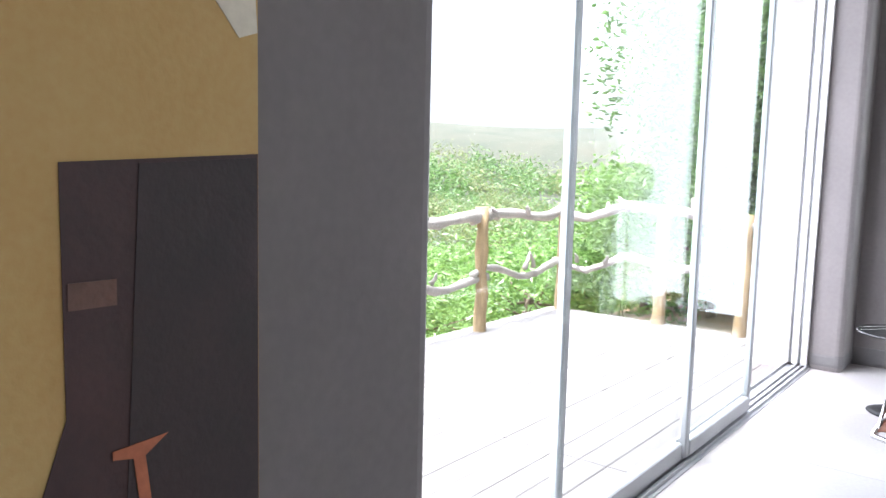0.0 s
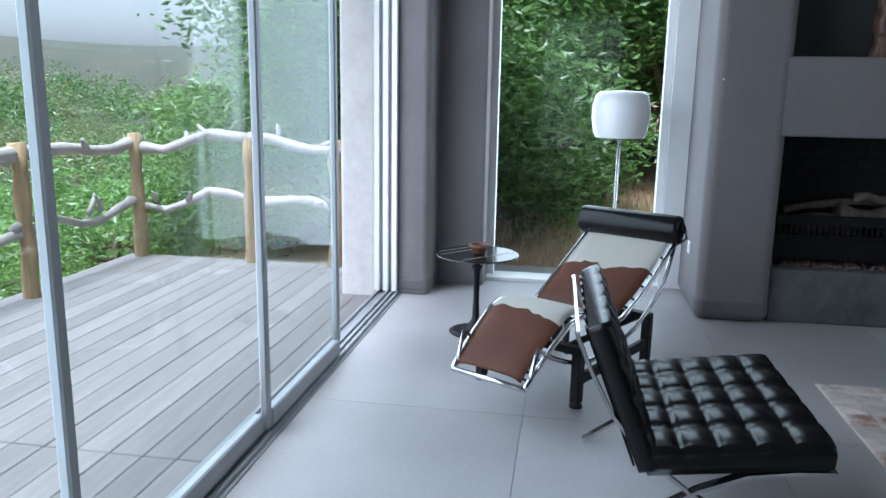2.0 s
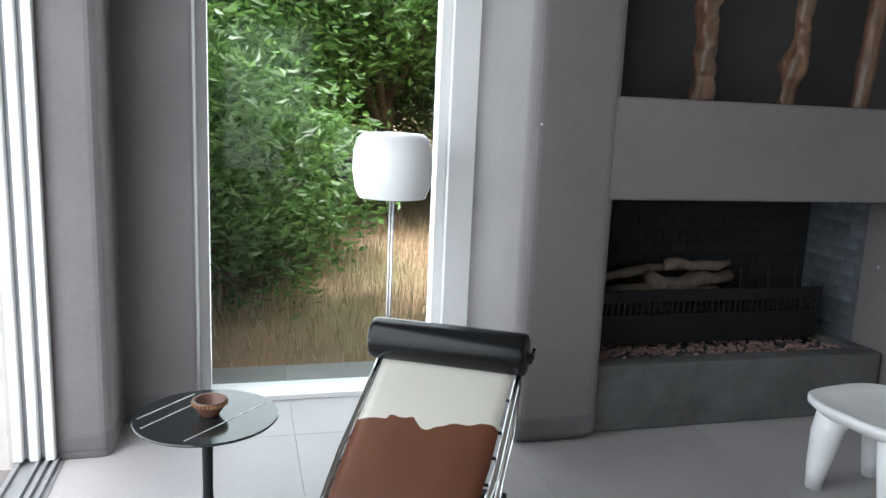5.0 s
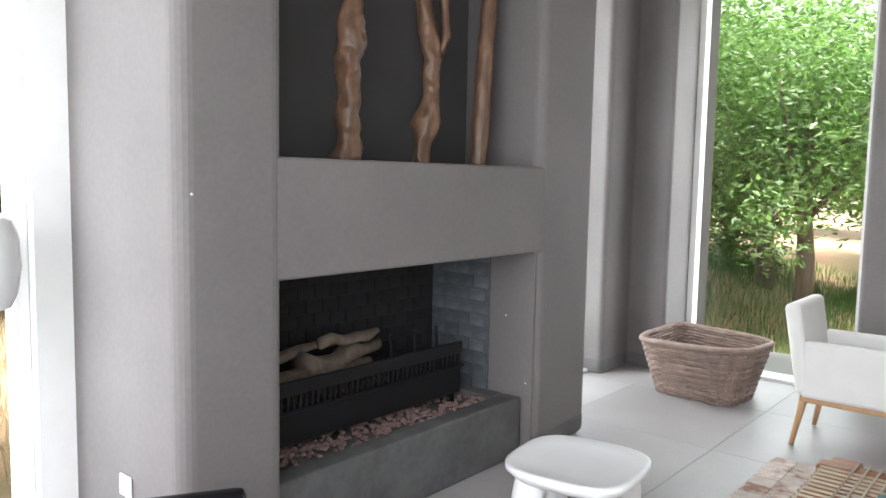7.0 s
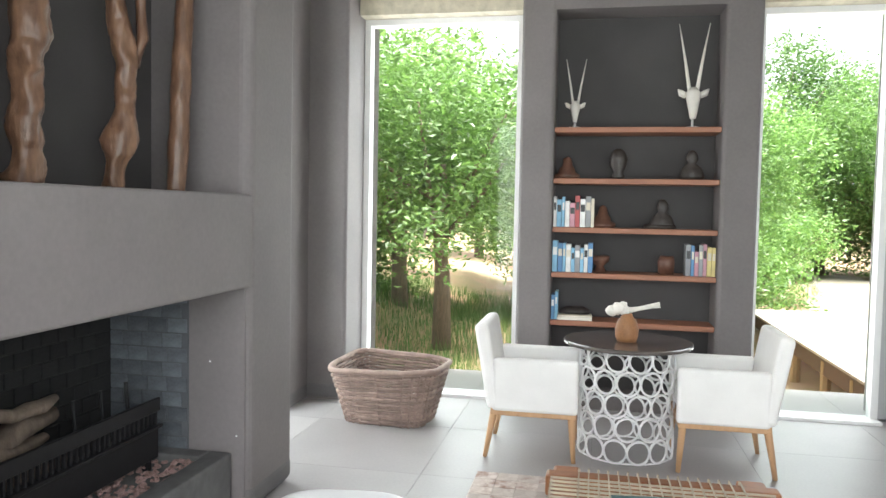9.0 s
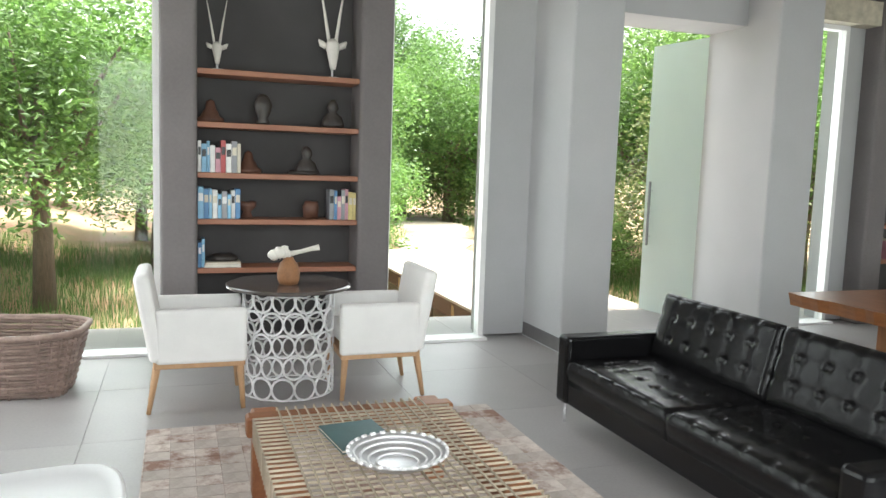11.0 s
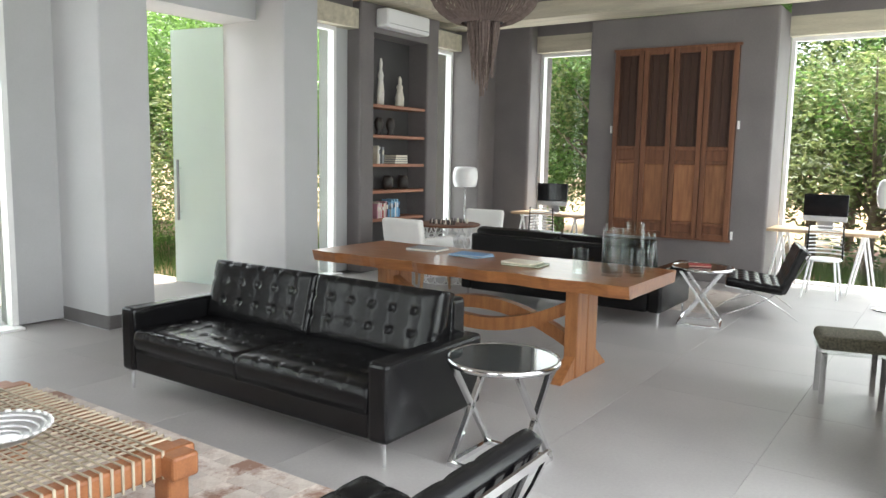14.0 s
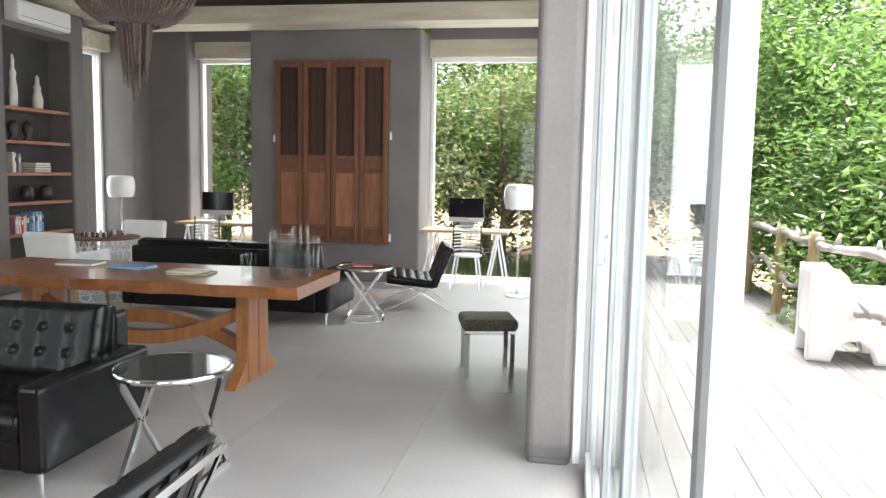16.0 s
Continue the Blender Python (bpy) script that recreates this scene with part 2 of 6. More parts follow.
# bookcase blocks on the east side, with a niche each
def bookcase_block(name, y0, y1):
    n0, n1 = y0 + 0.27, y1 - 0.27
    t = thing(name, "grey plastered block with a tall shelf niche", "wall", kind="structure")
    part("wall_panel", bx(6.66, 7.15, y0, n0, 0, LINTEL + 0.35, bevel=0.03, seg=3), PLASTER, t)
    part("wall_panel", bx(6.66, 7.15, n1, y1, 0, LINTEL + 0.35, bevel=0.03, seg=3), PLASTER, t)
    part("back_panel", bx(7.0, 7.14, n0 - 0.03, n1 + 0.03, 0, LINTEL + 0.35), NICHE, t, "dark grey niche back")
    part("wall_panel", bx(6.665, 7.10, n0 - 0.03, n1 + 0.03, 3.12, LINTEL + 0.35), PLASTER, t)
    part("wall_panel", bx(6.665, 7.10, n0 - 0.03, n1 + 0.03, 0.0, 0.10), PLASTER, t)
    return t


bookcase_block("wall_bookcase_1", 2.03, 3.82)
bookcase_block("wall_bookcase_2", -4.90, -3.18)

# white entrance piers
pillar("wall_pier_1", 6.17, 7.15, 0.20, 0.66, material=WHITEWALL, label="white plastered entrance pier with grey skirting", bevel=0.02)
pillar("wall_pier_2", 6.17, 7.15, -1.90, -1.40, material=WHITEWALL, label="white plastered entrance pier with grey skirting", bevel=0.02)
slab("wall_pier_jamb_1", 6.89, 7.15, 0.66, 1.08, 0.02, LINTEL, WHITEWALL, "white window jamb beside the entrance pier")
slab("wall_pier_jamb_2", 6.89, 7.15, -2.34, -1.90, 0.02, LINTEL, WHITEWALL, "white window jamb beside the entrance pier")


def window(name, axis, c, a0, a1, z0=0.0, z1=LINTEL, sill_w=0.16, inner=1, mull=()):
    """A fixed pane in the plane axis = c between a0 and a1, with a white sill, jambs and head."""
    t = thing(name, "tall fixed window with white frame looking on green bush", "window", kind="structure")

    def b(p0, p1, q0, q1, s0, s1):
        return bx(q0, q1, p0, p1, s0, s1) if axis == "x" else bx(p0, p1, q0, q1, s0, s1)
    q0, q1 = (c - sill_w, c + 0.05) if inner > 0 else (c - 0.05, c + sill_w)
    part("window_sill", b(a0, a1, q0, q1, 0.0, 0.025), FRAMEWHITE, t)
    part("window_frame", b(a0, a0 + 0.05, c - 0.05, c + 0.05, 0.025, z1), FRAMEWHITE, t)
    part("window_frame", b(a1 - 0.05, a1, c - 0.05, c + 0.05, 0.025, z1), FRAMEWHITE, t)
    part("window_frame", b(a0 + 0.05, a1 - 0.05, c - 0.05, c + 0.05, z1 - 0.05, z1), FRAMEWHITE, t)
    g = part("pane", b(a0 + 0.05, a1 - 0.05, c - 0.005, c + 0.005, 0.025, z1 - 0.05), GLASS, t, "clear glass pane")
    g.visible_shadow = False
    # board-marked lintel above
    part("lintel", b(a0, a1, c - 0.2, c + 0.2, z1, z1 + 0.24), BEAM, t, "board-marked concrete lintel")
    part("wall_above", b(a0, a1, c - 0.1, c + 0.2, z1 + 0.24, TOP - 0.002), PLASTER, t)
    return t


window("window_1", "y", YN, 0.54, 1.80)
window("window_2", "y", YN, 4.95, 5.975)
window("window_3", "x", XE, 3.82, 5.16)
window("window_4", "x", XE, 1.08, 2.03)
window("window_5", "x", XE, -2.93, -2.34)
slab("wall_pier_jamb_3", 6.89, 7.15, -3.18, -2.93, 0.02, LINTEL, WHITEWALL, "white window jamb beside the bookcase block")
window("window_6", "x", XE, -5.55, -4.90)
window("window_7", "y", YS, 4.61, 5.75, inner=-1)
window("window_8", "y", YS, 0.40, 2.19, inner=-1)
slab("wall_jamb_2", 4.55, 4.948, 5.655, YN + 0.2, 0.0, TOP - 0.004, FRAMEWHITE, "white plastered window reveal beside the chimney block")
slab("wall_jamb_1", 1.802, 2.05, 5.655, YN + 0.2, 0.0, TOP - 0.004, FRAMEWHITE, "white plastered window reveal")

for k, (a, b) in enumerate(((0.66, 1.08), (-2.34, -1.90), (-3.18, -2.93))):
    slab("wall_head_%d" % (k + 1), 6.7, 7.1, a, b, LINTEL, LINTEL + 0.24, BEAM, "board-marked concrete lintel end over the white jamb", category="lintel")
    slab("wall_over_head_%d" % (k + 1), 6.8, 7.1, a, b, LINTEL + 0.24, TOP - 0.002, PLASTER, "grey plaster above the lintel")
# ring beam along the far side and door heads
slab("wall_beam_1", 0.4, 6.9, -5.62, -5.1, BEAMZ, BEAMZ + 0.22, BEAM, "board-marked concrete ring beam", category="beam")
slab("wall_beam_2", -0.25, 0.1, 0.475, 5.06, 3.2, TOP - 0.003, PLASTER, "grey plastered beam over the sliding doors", category="beam")
slab("wall_beam_3", -0.25, 0.1, -5.85, -1.55, 3.2, TOP - 0.003, PLASTER, "grey plastered beam over the sliding doors", category="beam")
slab("wall_beam_4", 6.6, 7.15, -1.40, 0.20, 2.95, TOP - 0.003, WHITEWALL, "white plastered head over the entrance door", category="beam")
slab("wall_beam_5", 6.3, 6.66, -6.1, 5.5, 3.48, TOP - 0.003, BEAM, "board-marked concrete beam over the windows", category="beam")

# ---- more materials ----
LEATHER = mat("black_leather", (0.006, 0.006, 0.0065), 0.24, noise_scale=2.5, vary=0.25, bump=0.03, fine=320, rough_vary=0.03, spec=0.26)
CHROME = mat("chrome", (0.75, 0.75, 0.76), 0.12, metal=1.0, noise_scale=4, vary=0.03, bump=0.0)
BLACKM = mat("black_metal", (0.01, 0.01, 0.011), 0.5, metal=0.0, spec=0.25, noise_scale=20, vary=0.3, bump=0.05)
TABLEW = mat("orange_hardwood", (0.3, 0.125, 0.045), 0.33, noise_scale=3, color2=(0.15, 0.052, 0.018), bump=0.15, fine=30, stretch=(1.2, 9, 9), coat=0.2)
LEGW = mat("orange_leg_wood", (0.36, 0.155, 0.055), 0.45, noise_scale=3, color2=(0.2, 0.075, 0.027), bump=0.15, fine=30, stretch=(9, 9, 1.2))
REDW = mat("reddish_table_wood", (0.34, 0.135, 0.05), 0.5, noise_scale=4, color2=(0.2, 0.07, 0.028), bump=0.2, fine=35, stretch=(3, 3, 3), obvary=0.1)
SHELFW = mat("shelf_wood", (0.36, 0.16, 0.09), 0.5, noise_scale=3, color2=(0.25, 0.1, 0.055), bump=0.1, fine=30, stretch=(9, 1.2, 9))
SHUTW = mat("antique_shutter_wood", (0.2, 0.082, 0.037), 0.6, noise_scale=3, color2=(0.095, 0.035, 0.016), bump=0.3, fine=35, stretch=(9, 9, 1.0), obvary=0.15)
PANELW = mat("worn_shutter_panel_wood", (0.33, 0.15, 0.065), 0.6, noise_scale=3, color2=(0.16, 0.062, 0.028), bump=0.3, fine=35, stretch=(9, 9, 1.0), obvary=0.2)
DARKW = mat("dark_panel_wood", (0.05, 0.021, 0.011), 0.6, noise_scale=4, vary=0.3, bump=0.3, fine=35, stretch=(9, 9, 1.0))
OAK = mat("light_oak", (0.5, 0.3, 0.16), 0.5, noise_scale=4, vary=0.15, bump=0.08, stretch=(8, 8, 1))
PINE = mat("pale_desk_wood", (0.42, 0.3, 0.18), 0.55, noise_scale=4, vary=0.15, bump=0.08, stretch=(1, 8, 8))
FABRIC = mat("white_fabric", (0.78, 0.77, 0.75), 0.9, noise_scale=6, vary=0.05, bump=0.15, fine=220)
WHITEP = mat("white_lacquer", (0.8, 0.8, 0.8), 0.35, noise_scale=4, vary=0.03, bump=0.02)
SHADE = mat("white_glass_shade", (0.82, 0.82, 0.82), 0.15, noise_scale=3, vary=0.02, bump=0.0, coat=0.4)
CORD = mat("hide_cord", (0.42, 0.36, 0.27), 0.8, noise_scale=20, vary=0.15, bump=0.2, obvary=0.15)
WICKER = mat("grey_brown_wicker", (0.25, 0.18, 0.15), 0.75, noise_scale=12, vary=0.3, bump=0.3, obvary=0.2)
MARBLE = mat("black_marble", (0.014, 0.017, 0.017), 0.12, noise_scale=3, vary=0.2, bump=0.0)
VEIN = mat("white_marble_vein", (0.6, 0.58, 0.55), 0.2, bump=0.0)
GRANITE = mat("dark_stone_top", (0.1, 0.085, 0.08), 0.15, noise_scale=30, vary=0.3, bump=0.0)
CONC = mat("dark_concrete", (0.1, 0.1, 0.1), 0.75, noise_scale=5, vary=0.35, bump=0.4, fine=25)
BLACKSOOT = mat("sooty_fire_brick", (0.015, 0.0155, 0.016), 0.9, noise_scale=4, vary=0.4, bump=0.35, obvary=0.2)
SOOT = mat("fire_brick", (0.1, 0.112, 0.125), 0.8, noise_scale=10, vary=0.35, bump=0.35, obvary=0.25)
MORTAR = mat("mortar_dark", (0.09, 0.097, 0.105), 0.9, bump=0.2)
GRAVEL = mat("red_gravel", (0.26, 0.17, 0.155), 0.9, noise_scale=25, vary=0.4, bump=0.3)
LOGW = mat("driftwood_log", (0.17, 0.13, 0.1), 0.8, noise_scale=6, vary=0.35, bump=0.6, fine=40, stretch=(5, 5, 1))
CARVED = mat("carved_root_wood", (0.24, 0.135, 0.08), 0.42, noise_scale=8, color2=(0.06, 0.028, 0.018), bump=0.9, fine=26, stretch=(2.5, 2.5, 0.7))
DRIFT = mat("silver_driftwood", (0.36, 0.33, 0.31), 0.85, noise_scale=5, vary=0.25, bump=0.7, fine=40)
POSTW = mat("post_wood", (0.32, 0.23, 0.13), 0.85, noise_scale=5, vary=0.3, bump=0.5, fine=40, stretch=(6, 6, 1))
BONE = mat("bone_white", (0.75, 0.72, 0.66), 0.7, noise_scale=8, vary=0.12, bump=0.25)
BRONZE = mat("dark_carving", (0.035, 0.028, 0.024), 0.45, noise_scale=20, vary=0.4, bump=0.5, fine=50)
BROWNC = mat("brown_carving", (0.12, 0.055, 0.035), 0.5, noise_scale=15, vary=0.35, bump=0.4)
CLAY = mat("clay_gourd", (0.3, 0.14, 0.06), 0.6, noise_scale=10, vary=0.3, bump=0.3)
SCREEN = mat("black_screen", (0.01, 0.01, 0.011), 0.08, bump=0.0)
SILVER = mat("brushed_silver", (0.6, 0.6, 0.61), 0.35, metal=0.9, bump=0.02)
TWIG = mat("twine_brown", (0.16, 0.12, 0.105), 0.85, noise_scale=30, vary=0.3, bump=0.3, obvary=0.2)
CLEARG = glass_mat("clear_vase_glass", (0.95, 0.97, 0.96))
SMOKEG = glass_mat("smoked_top_glass", (0.35, 0.4, 0.38))
PATTERN = mat("patterned_cushion", (0.2, 0.19, 0.14), 0.9, noise_scale=60, color2=(0.04, 0.04, 0.03), bump=0.2)


def hide_mat():
    m = mat("cowhide", (0.17, 0.058, 0.028), 0.55, noise_scale=5, vary=0.22, bump=0.12, fine=260)
    nt = m.node_tree
    b = nt.nodes["Principled BSDF"]
    old = b.inputs["Base Color"].links[0].from_socket
    tc = nt.nodes.new("ShaderNodeTexCoord")
    n = nt.nodes.new("ShaderNodeTexNoise")
    n.inputs["Scale"].default_value, n.inputs["Detail"].default_value = 3.0, 3
    sp = nt.nodes.new("ShaderNodeSeparateXYZ")
    nt.links.new(tc.outputs["Object"], n.inputs["Vector"])
    nt.links.new(tc.outputs["Object"], sp.inputs[0])
    # the hide is white over the knee and under the head roll
    wob = nt.nodes.new("ShaderNodeMath")
    wob.operation = 'MULTIPLY_ADD'
    wob.inputs[1].default_value, wob.inputs[2].default_value = 0.42, -0.21
    nt.links.new(n.outputs["Fac"], wob.inputs[0])
    s = nt.nodes.new("ShaderNodeMath")
    s.operation = 'ADD'
    nt.links.new(sp.outputs["Y"], s.inputs[0])
    nt.links.new(wob.outputs[0], s.inputs[1])
    ramp = nt.nodes.new("ShaderNodeValToRGB")
    ramp.color_ramp.interpolation = 'CONSTANT'
    e = ramp.color_ramp.elements
    e[0].position, e[0].color = 0.0, (0, 0, 0, 1)
    e[1].position, e[1].color = 0.2, (1, 1, 1, 1)
    for p, c in ((0.405, 0), (0.785, 1)):
        x = e.new(p)
        x.color = (c, c, c, 1)
    dv = nt.nodes.new("ShaderNodeMath")
    dv.operation = 'DIVIDE'
    dv.inputs[1].default_value = 1.6
    nt.links.new(s.outputs[0], dv.inputs[0])
    nt.links.new(dv.outputs[0], ramp.inputs[0])
    mx = nt.nodes.new("ShaderNodeMix")
    mx.data_type = 'RGBA'
    nt.links.new(ramp.outputs[0], mx.inputs[0])
    nt.links.new(old, mx.inputs[6])
    mx.inputs[7].default_value = (0.72, 0.69, 0.62, 1)
    nt.links.new(mx.outputs[2], b.inputs["Base Color"])
    return m


COWHIDE = hide_mat()


def rug_mat():
    """Cream hide patches, worn, with rust-brown blotches that run across the patches."""
    m = mat("patchwork_hide", (0.66, 0.6, 0.55), 0.95, noise_scale=9, color2=(0.42, 0.35, 0.31), bump=0.3, fine=60, obvary=0.2)
    nt = m.node_tree
    b = nt.nodes["Principled BSDF"]
    old = b.inputs["Base Color"].links[0].from_socket
    geo = nt.nodes.new("ShaderNodeNewGeometry")
    n = nt.nodes.new("ShaderNodeTexNoise")
    n.inputs["Scale"].default_value, n.inputs["Detail"].default_value, n.inputs["Roughness"].default_value = 2.4, 9, 0.72
    nt.links.new(geo.outputs["Position"], n.inputs["Vector"])
    oi = nt.nodes.new("ShaderNodeObjectInfo")
    ad = nt.nodes.new("ShaderNodeMath")
    ad.operation = 'MULTIPLY_ADD'
    ad.inputs[1].default_value = 0.16
    nt.links.new(oi.outputs["Random"], ad.inputs[0])
    nt.links.new(n.outputs["Fac"], ad.inputs[2])
    ramp = nt.nodes.new("ShaderNodeValToRGB")
    e = ramp.color_ramp.elements
    e[0].position, e[0].color = 0.6, (0, 0, 0, 1)
    e[1].position, e[1].color = 0.72, (1, 1, 1, 1)
    nt.links.new(ad.outputs[0], ramp.inputs[0])
    mx = nt.nodes.new("ShaderNodeMix")
    mx.data_type = 'RGBA'
    nt.links.new(ramp.outputs[0], mx.inputs[0])
    nt.links.new(old, mx.inputs[6])
    mx.inputs[7].default_value = (0.27, 0.16, 0.12, 1)
    nt.links.new(mx.outputs[2], b.inputs["Base Color"])
    return m


RUG = rug_mat()


# ---- sliding glass doors on the deck side ----
def sliding_panel(y0, y1, x, handle=False, last=True):
    t = thing("sliding_door", "tall aluminium framed sliding glass panel", "sliding door", group="sliding deck doors")
    for a, b in ((y0, y0 + 0.042), (y1 - 0.042, y1))[:2 if last else 1]:
        part("stile", bx(x - 0.016, x + 0.016, a, b, 0.03, 3.18, bevel=0.006, seg=1), ALU, t)
    part("rail", bx(x - 0.02, x + 0.02, y0 + 0.042, y1 - 0.042, 0.03, 0.11, bevel=0.006, seg=1), ALU, t)
    part("rail", bx(x - 0.02, x + 0.02, y0 + 0.042, y1 - 0.042, 3.12, 3.18), ALU, t)
    g = part("pane", bx(x - 0.004, x + 0.004, y0 + 0.042, y1 - 0.042, 0.11, 3.12), GLASS, t, "clear glass pane")
    g.visible_shadow = False
    if handle:
        b = bmesh.new()
        pipe(b, [(x - 0.016, y0 + 0.02, 1.08), (x - 0.05, y0 + 0.02, 1.1), (x - 0.058, y0 + 0.02, 1.17), (x - 0.05, y0 + 0.02, 1.24), (x - 0.016, y0 + 0.02, 1.26)], 0.008, 8)
        part("door_handle", b, CHROME, t, "curved chrome pull handle", smooth=True)
    return t


for i, (a, b, x) in enumerate(((0.53, 1.64, 0.0), (1.62, 2.80, -0.035), (2.775, 3.74, -0.02))):
    sliding_panel(a, b, x, i == 0, i == 2)
for a, b, x in ((-2.9, -1.57, -0.06), (-4.1, -2.85, -0.10), (-5.83, -4.5, -0.06)):
    sliding_panel(a, b, x)
for n, (a, b) in enumerate(((0.518, 5.06), (-5.85, -1.55))):
    t = thing("door_track_%d" % (n + 1), "aluminium sliding door track let into the floor", "door track", kind="structure")
    part("threshold", bx(-0.16, 0.025, a, b, -0.02, 0.006), ALU, t)
    for x in (-0.14, -0.07, -0.035, 0.0):
        part("track_rail", bx(x - 0.008, x + 0.008, a, b, 0.006, 0.024), ALU, t)
t = thing("door_jamb_1", "tall aluminium door jamb beside the grey pillar", "door frame", kind="structure")
for x in (-0.14, -0.08, -0.02):
    part("jamb_strip", bx(x - 0.018, x + 0.018, 5.015, 5.052, 0.024, 3.2, bevel=0.004, seg=1), FRAMEWHITE, t)
part("jamb_back", bx(-0.155, -0.003, 5.0525, 5.059, 0.024, 3.2), ALU, t)
t = thing("door_jamb_2", "tall aluminium door jamb beside the west block", "door frame", kind="structure")
for x in (-0.10, -0.02, 0.06):
    part("jamb_strip", bx(x - 0.018, x + 0.018, 0.518, 0.529, 0.024, 3.2), FRAMEWHITE, t)

# ---- entrance door ----
FROST = mat("frosted_door_glass", (0.68, 0.79, 0.77), 0.35, noise_scale=2, vary=0.03, bump=0.0)
FROST.node_tree.nodes["Principled BSDF"].inputs["Transmission Weight"].default_value = 0.35
t = thing("glass_door", "pale green frosted glass entrance door standing open", "door", (7.06, -1.425, 0), 9)
part("pane", bx(0.0, 0.87, -0.006, 0.006, 0.0, 2.93, bevel=0.002, seg=1), FROST, t)
for sy in (-0.05, 0.05):
    b = bmesh.new()
    pipe(b, [(0.76, sy, 0.74), (0.76, sy, 1.45)], 0.016, 10)
    part("door_handle", b, ALU, t, "long steel bar handle", smooth=True)
for z in (0.84, 1.35):
    b = bmesh.new()
    rod(b, (0.76, -0.05, z), (0.76, 0.05, z), 0.008)
    part("bracket", b, CHROME, t)
for z in (0.25, 2.7):
    part("hinge", bx(-0.005, 0.06, -0.012, 0.012, z - 0.06, z + 0.06, bevel=0.003, seg=1), CHROME, t)


# ---- fireplace ----
def fireplace():
    y0, y1 = 5.0, 5.62
    t = thing("hearth", "dark stained concrete hearth with red gravel bed", "hearth", (0, 0, 0))
    part("hearth_wall", bx(OX0 + 0.005, 4.056, 4.945, 5.06, 0.0, 0.335, bevel=0.012), CONC, t)
    part("hearth_wall", bx(3.95, 4.056, 5.06, y1 - 0.05, 0.0, 0.335, bevel=0.012), CONC, t)
    part("hearth_base", bx(OX0 + 0.005, 3.95, 5.06, y1 - 0.05, 0.0, 0.295), CONC, t)
    b = bmesh.new()
    r = random.Random(5)
    for i in range(900):
        x, y, s = r.uniform(OX0 + 0.02, 3.94), r.uniform(5.07, y1 - 0.06), r.uniform(0.009, 0.018)
        bmesh.ops.create_icosphere(b, subdivisions=1, radius=s, matrix=Matrix.Translation((x, y, 0.298 + r.uniform(0, 0.02))) @ Matrix.Diagonal((1, r.uniform(0.7, 1.2), 0.7, 1)))
    g = part("gravel", b, GRAVEL, t, "loose reddish gravel")
    g["kind"] = "stuff"
    # grate
    t = thing("fire_grate", "black steel fire grate with slotted front", "fire grate")
    gx0, gx1, gy = 2.45, 3.86, 5.24
    part("front_bar", bx(gx0, gx1, gy - 0.02, gy + 0.01, 0.35, 0.50, bevel=0.004, seg=1), BLACKM, t)
    part("front_plate", bx(gx0, gx1, gy - 0.03, gy - 0.012, 0.575, 0.64, bevel=0.004, seg=1), BLACKM, t)
    part("ledge", bx(gx0, gx1, gy - 0.045, gy + 0.012, 0.50, 0.515, bevel=0.003, seg=1), BLACKM, t)
    for i in range(40):
        x = gx0 + 0.03 + i * (gx1 - gx0 - 0.06) / 39
        part("slat", bx(x - 0.006, x + 0.006, gy - 0.028, gy - 0.014, 0.515, 0.578), BLACKM, t)
    for x in (gx0 + 0.05, gx1 - 0.06):
        part("leg", bx(x, x + 0.03, gy, gy + 0.03, 0.28, 0.365), BLACKM, t)
        part("side_bar", bx(x, x + 0.02, gy + 0.03, 5.5, 0.40, 0.44), BLACKM, t)
    part("floor_grid", bx(gx0, gx1, gy + 0.03, 5.5, 0.385, 0.398), BLACKM, t)
    for x in (3.42, 3.6, 3.78):
        b = bmesh.new()
        pipe(b, [(x, 5.3, 0.40), (x, 5.33, 0.6), (x, 5.34, 0.72)], 0.009, 6)
        part("prong", b, BLACKM, t)
    r = random.Random(8)
    for i, (x, y, z, L, a) in enumerate(((2.8, 5.36, 0.46, 0.6, 20), (3.1, 5.42, 0.47, 0.7, -14), (2.95, 5.38, 0.58, 0.75, 9), (3.15, 5.42, 0.63, 0.6, 24), (2.85, 5.45, 0.68, 0.7, 30), (3.15, 5.36, 0.75, 0.42, 12))):
        b = bmesh.new()
        d = Vector((math.cos(radians(a)), 0.25 * math.sin(radians(a)), 0.12 * math.sin(radians(a))))
        pts = [Vector((x, y, z)) + d * (L * (k / 5 - 0.5)) + Vector((0, 0, r.uniform(-0.02, 0.02))) for k in range(6)]
        pipe(b, pts, [(0.075 if i < 4 else 0.045) * r.uniform(0.55, 1.1) * (1 - 0.09 * k) for k in range(6)], 12)
        for v in b.verts:
            v.co += 0.012 * noise.noise_vector(v.co * 14)
        mesh_thing("log", b, LOGW, "rough split driftwood log lying in the grate", "log", group="logs in the grate", smooth=True)
    # firebox lining
    t = thing("firebox", "grey fire-brick lining of the fireplace", "firebox", kind="structure")
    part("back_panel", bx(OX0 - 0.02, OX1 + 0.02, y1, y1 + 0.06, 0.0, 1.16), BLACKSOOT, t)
    part("side_panel", bx(4.076, OX1 + 0.004, 5.19, y1, 0.0, 1.16), MORTAR, t)
    return t


firebox = fireplace()
t = thing("fireplace_reveal", "plastered grey fireplace reveal with rounded edge", "reveal", kind="structure")
part("reveal", bx(4.076, OX1 + 0.01, FPY + 0.02, 5.19, 0.0, 1.15, bevel=0.004), PLASTER, t)


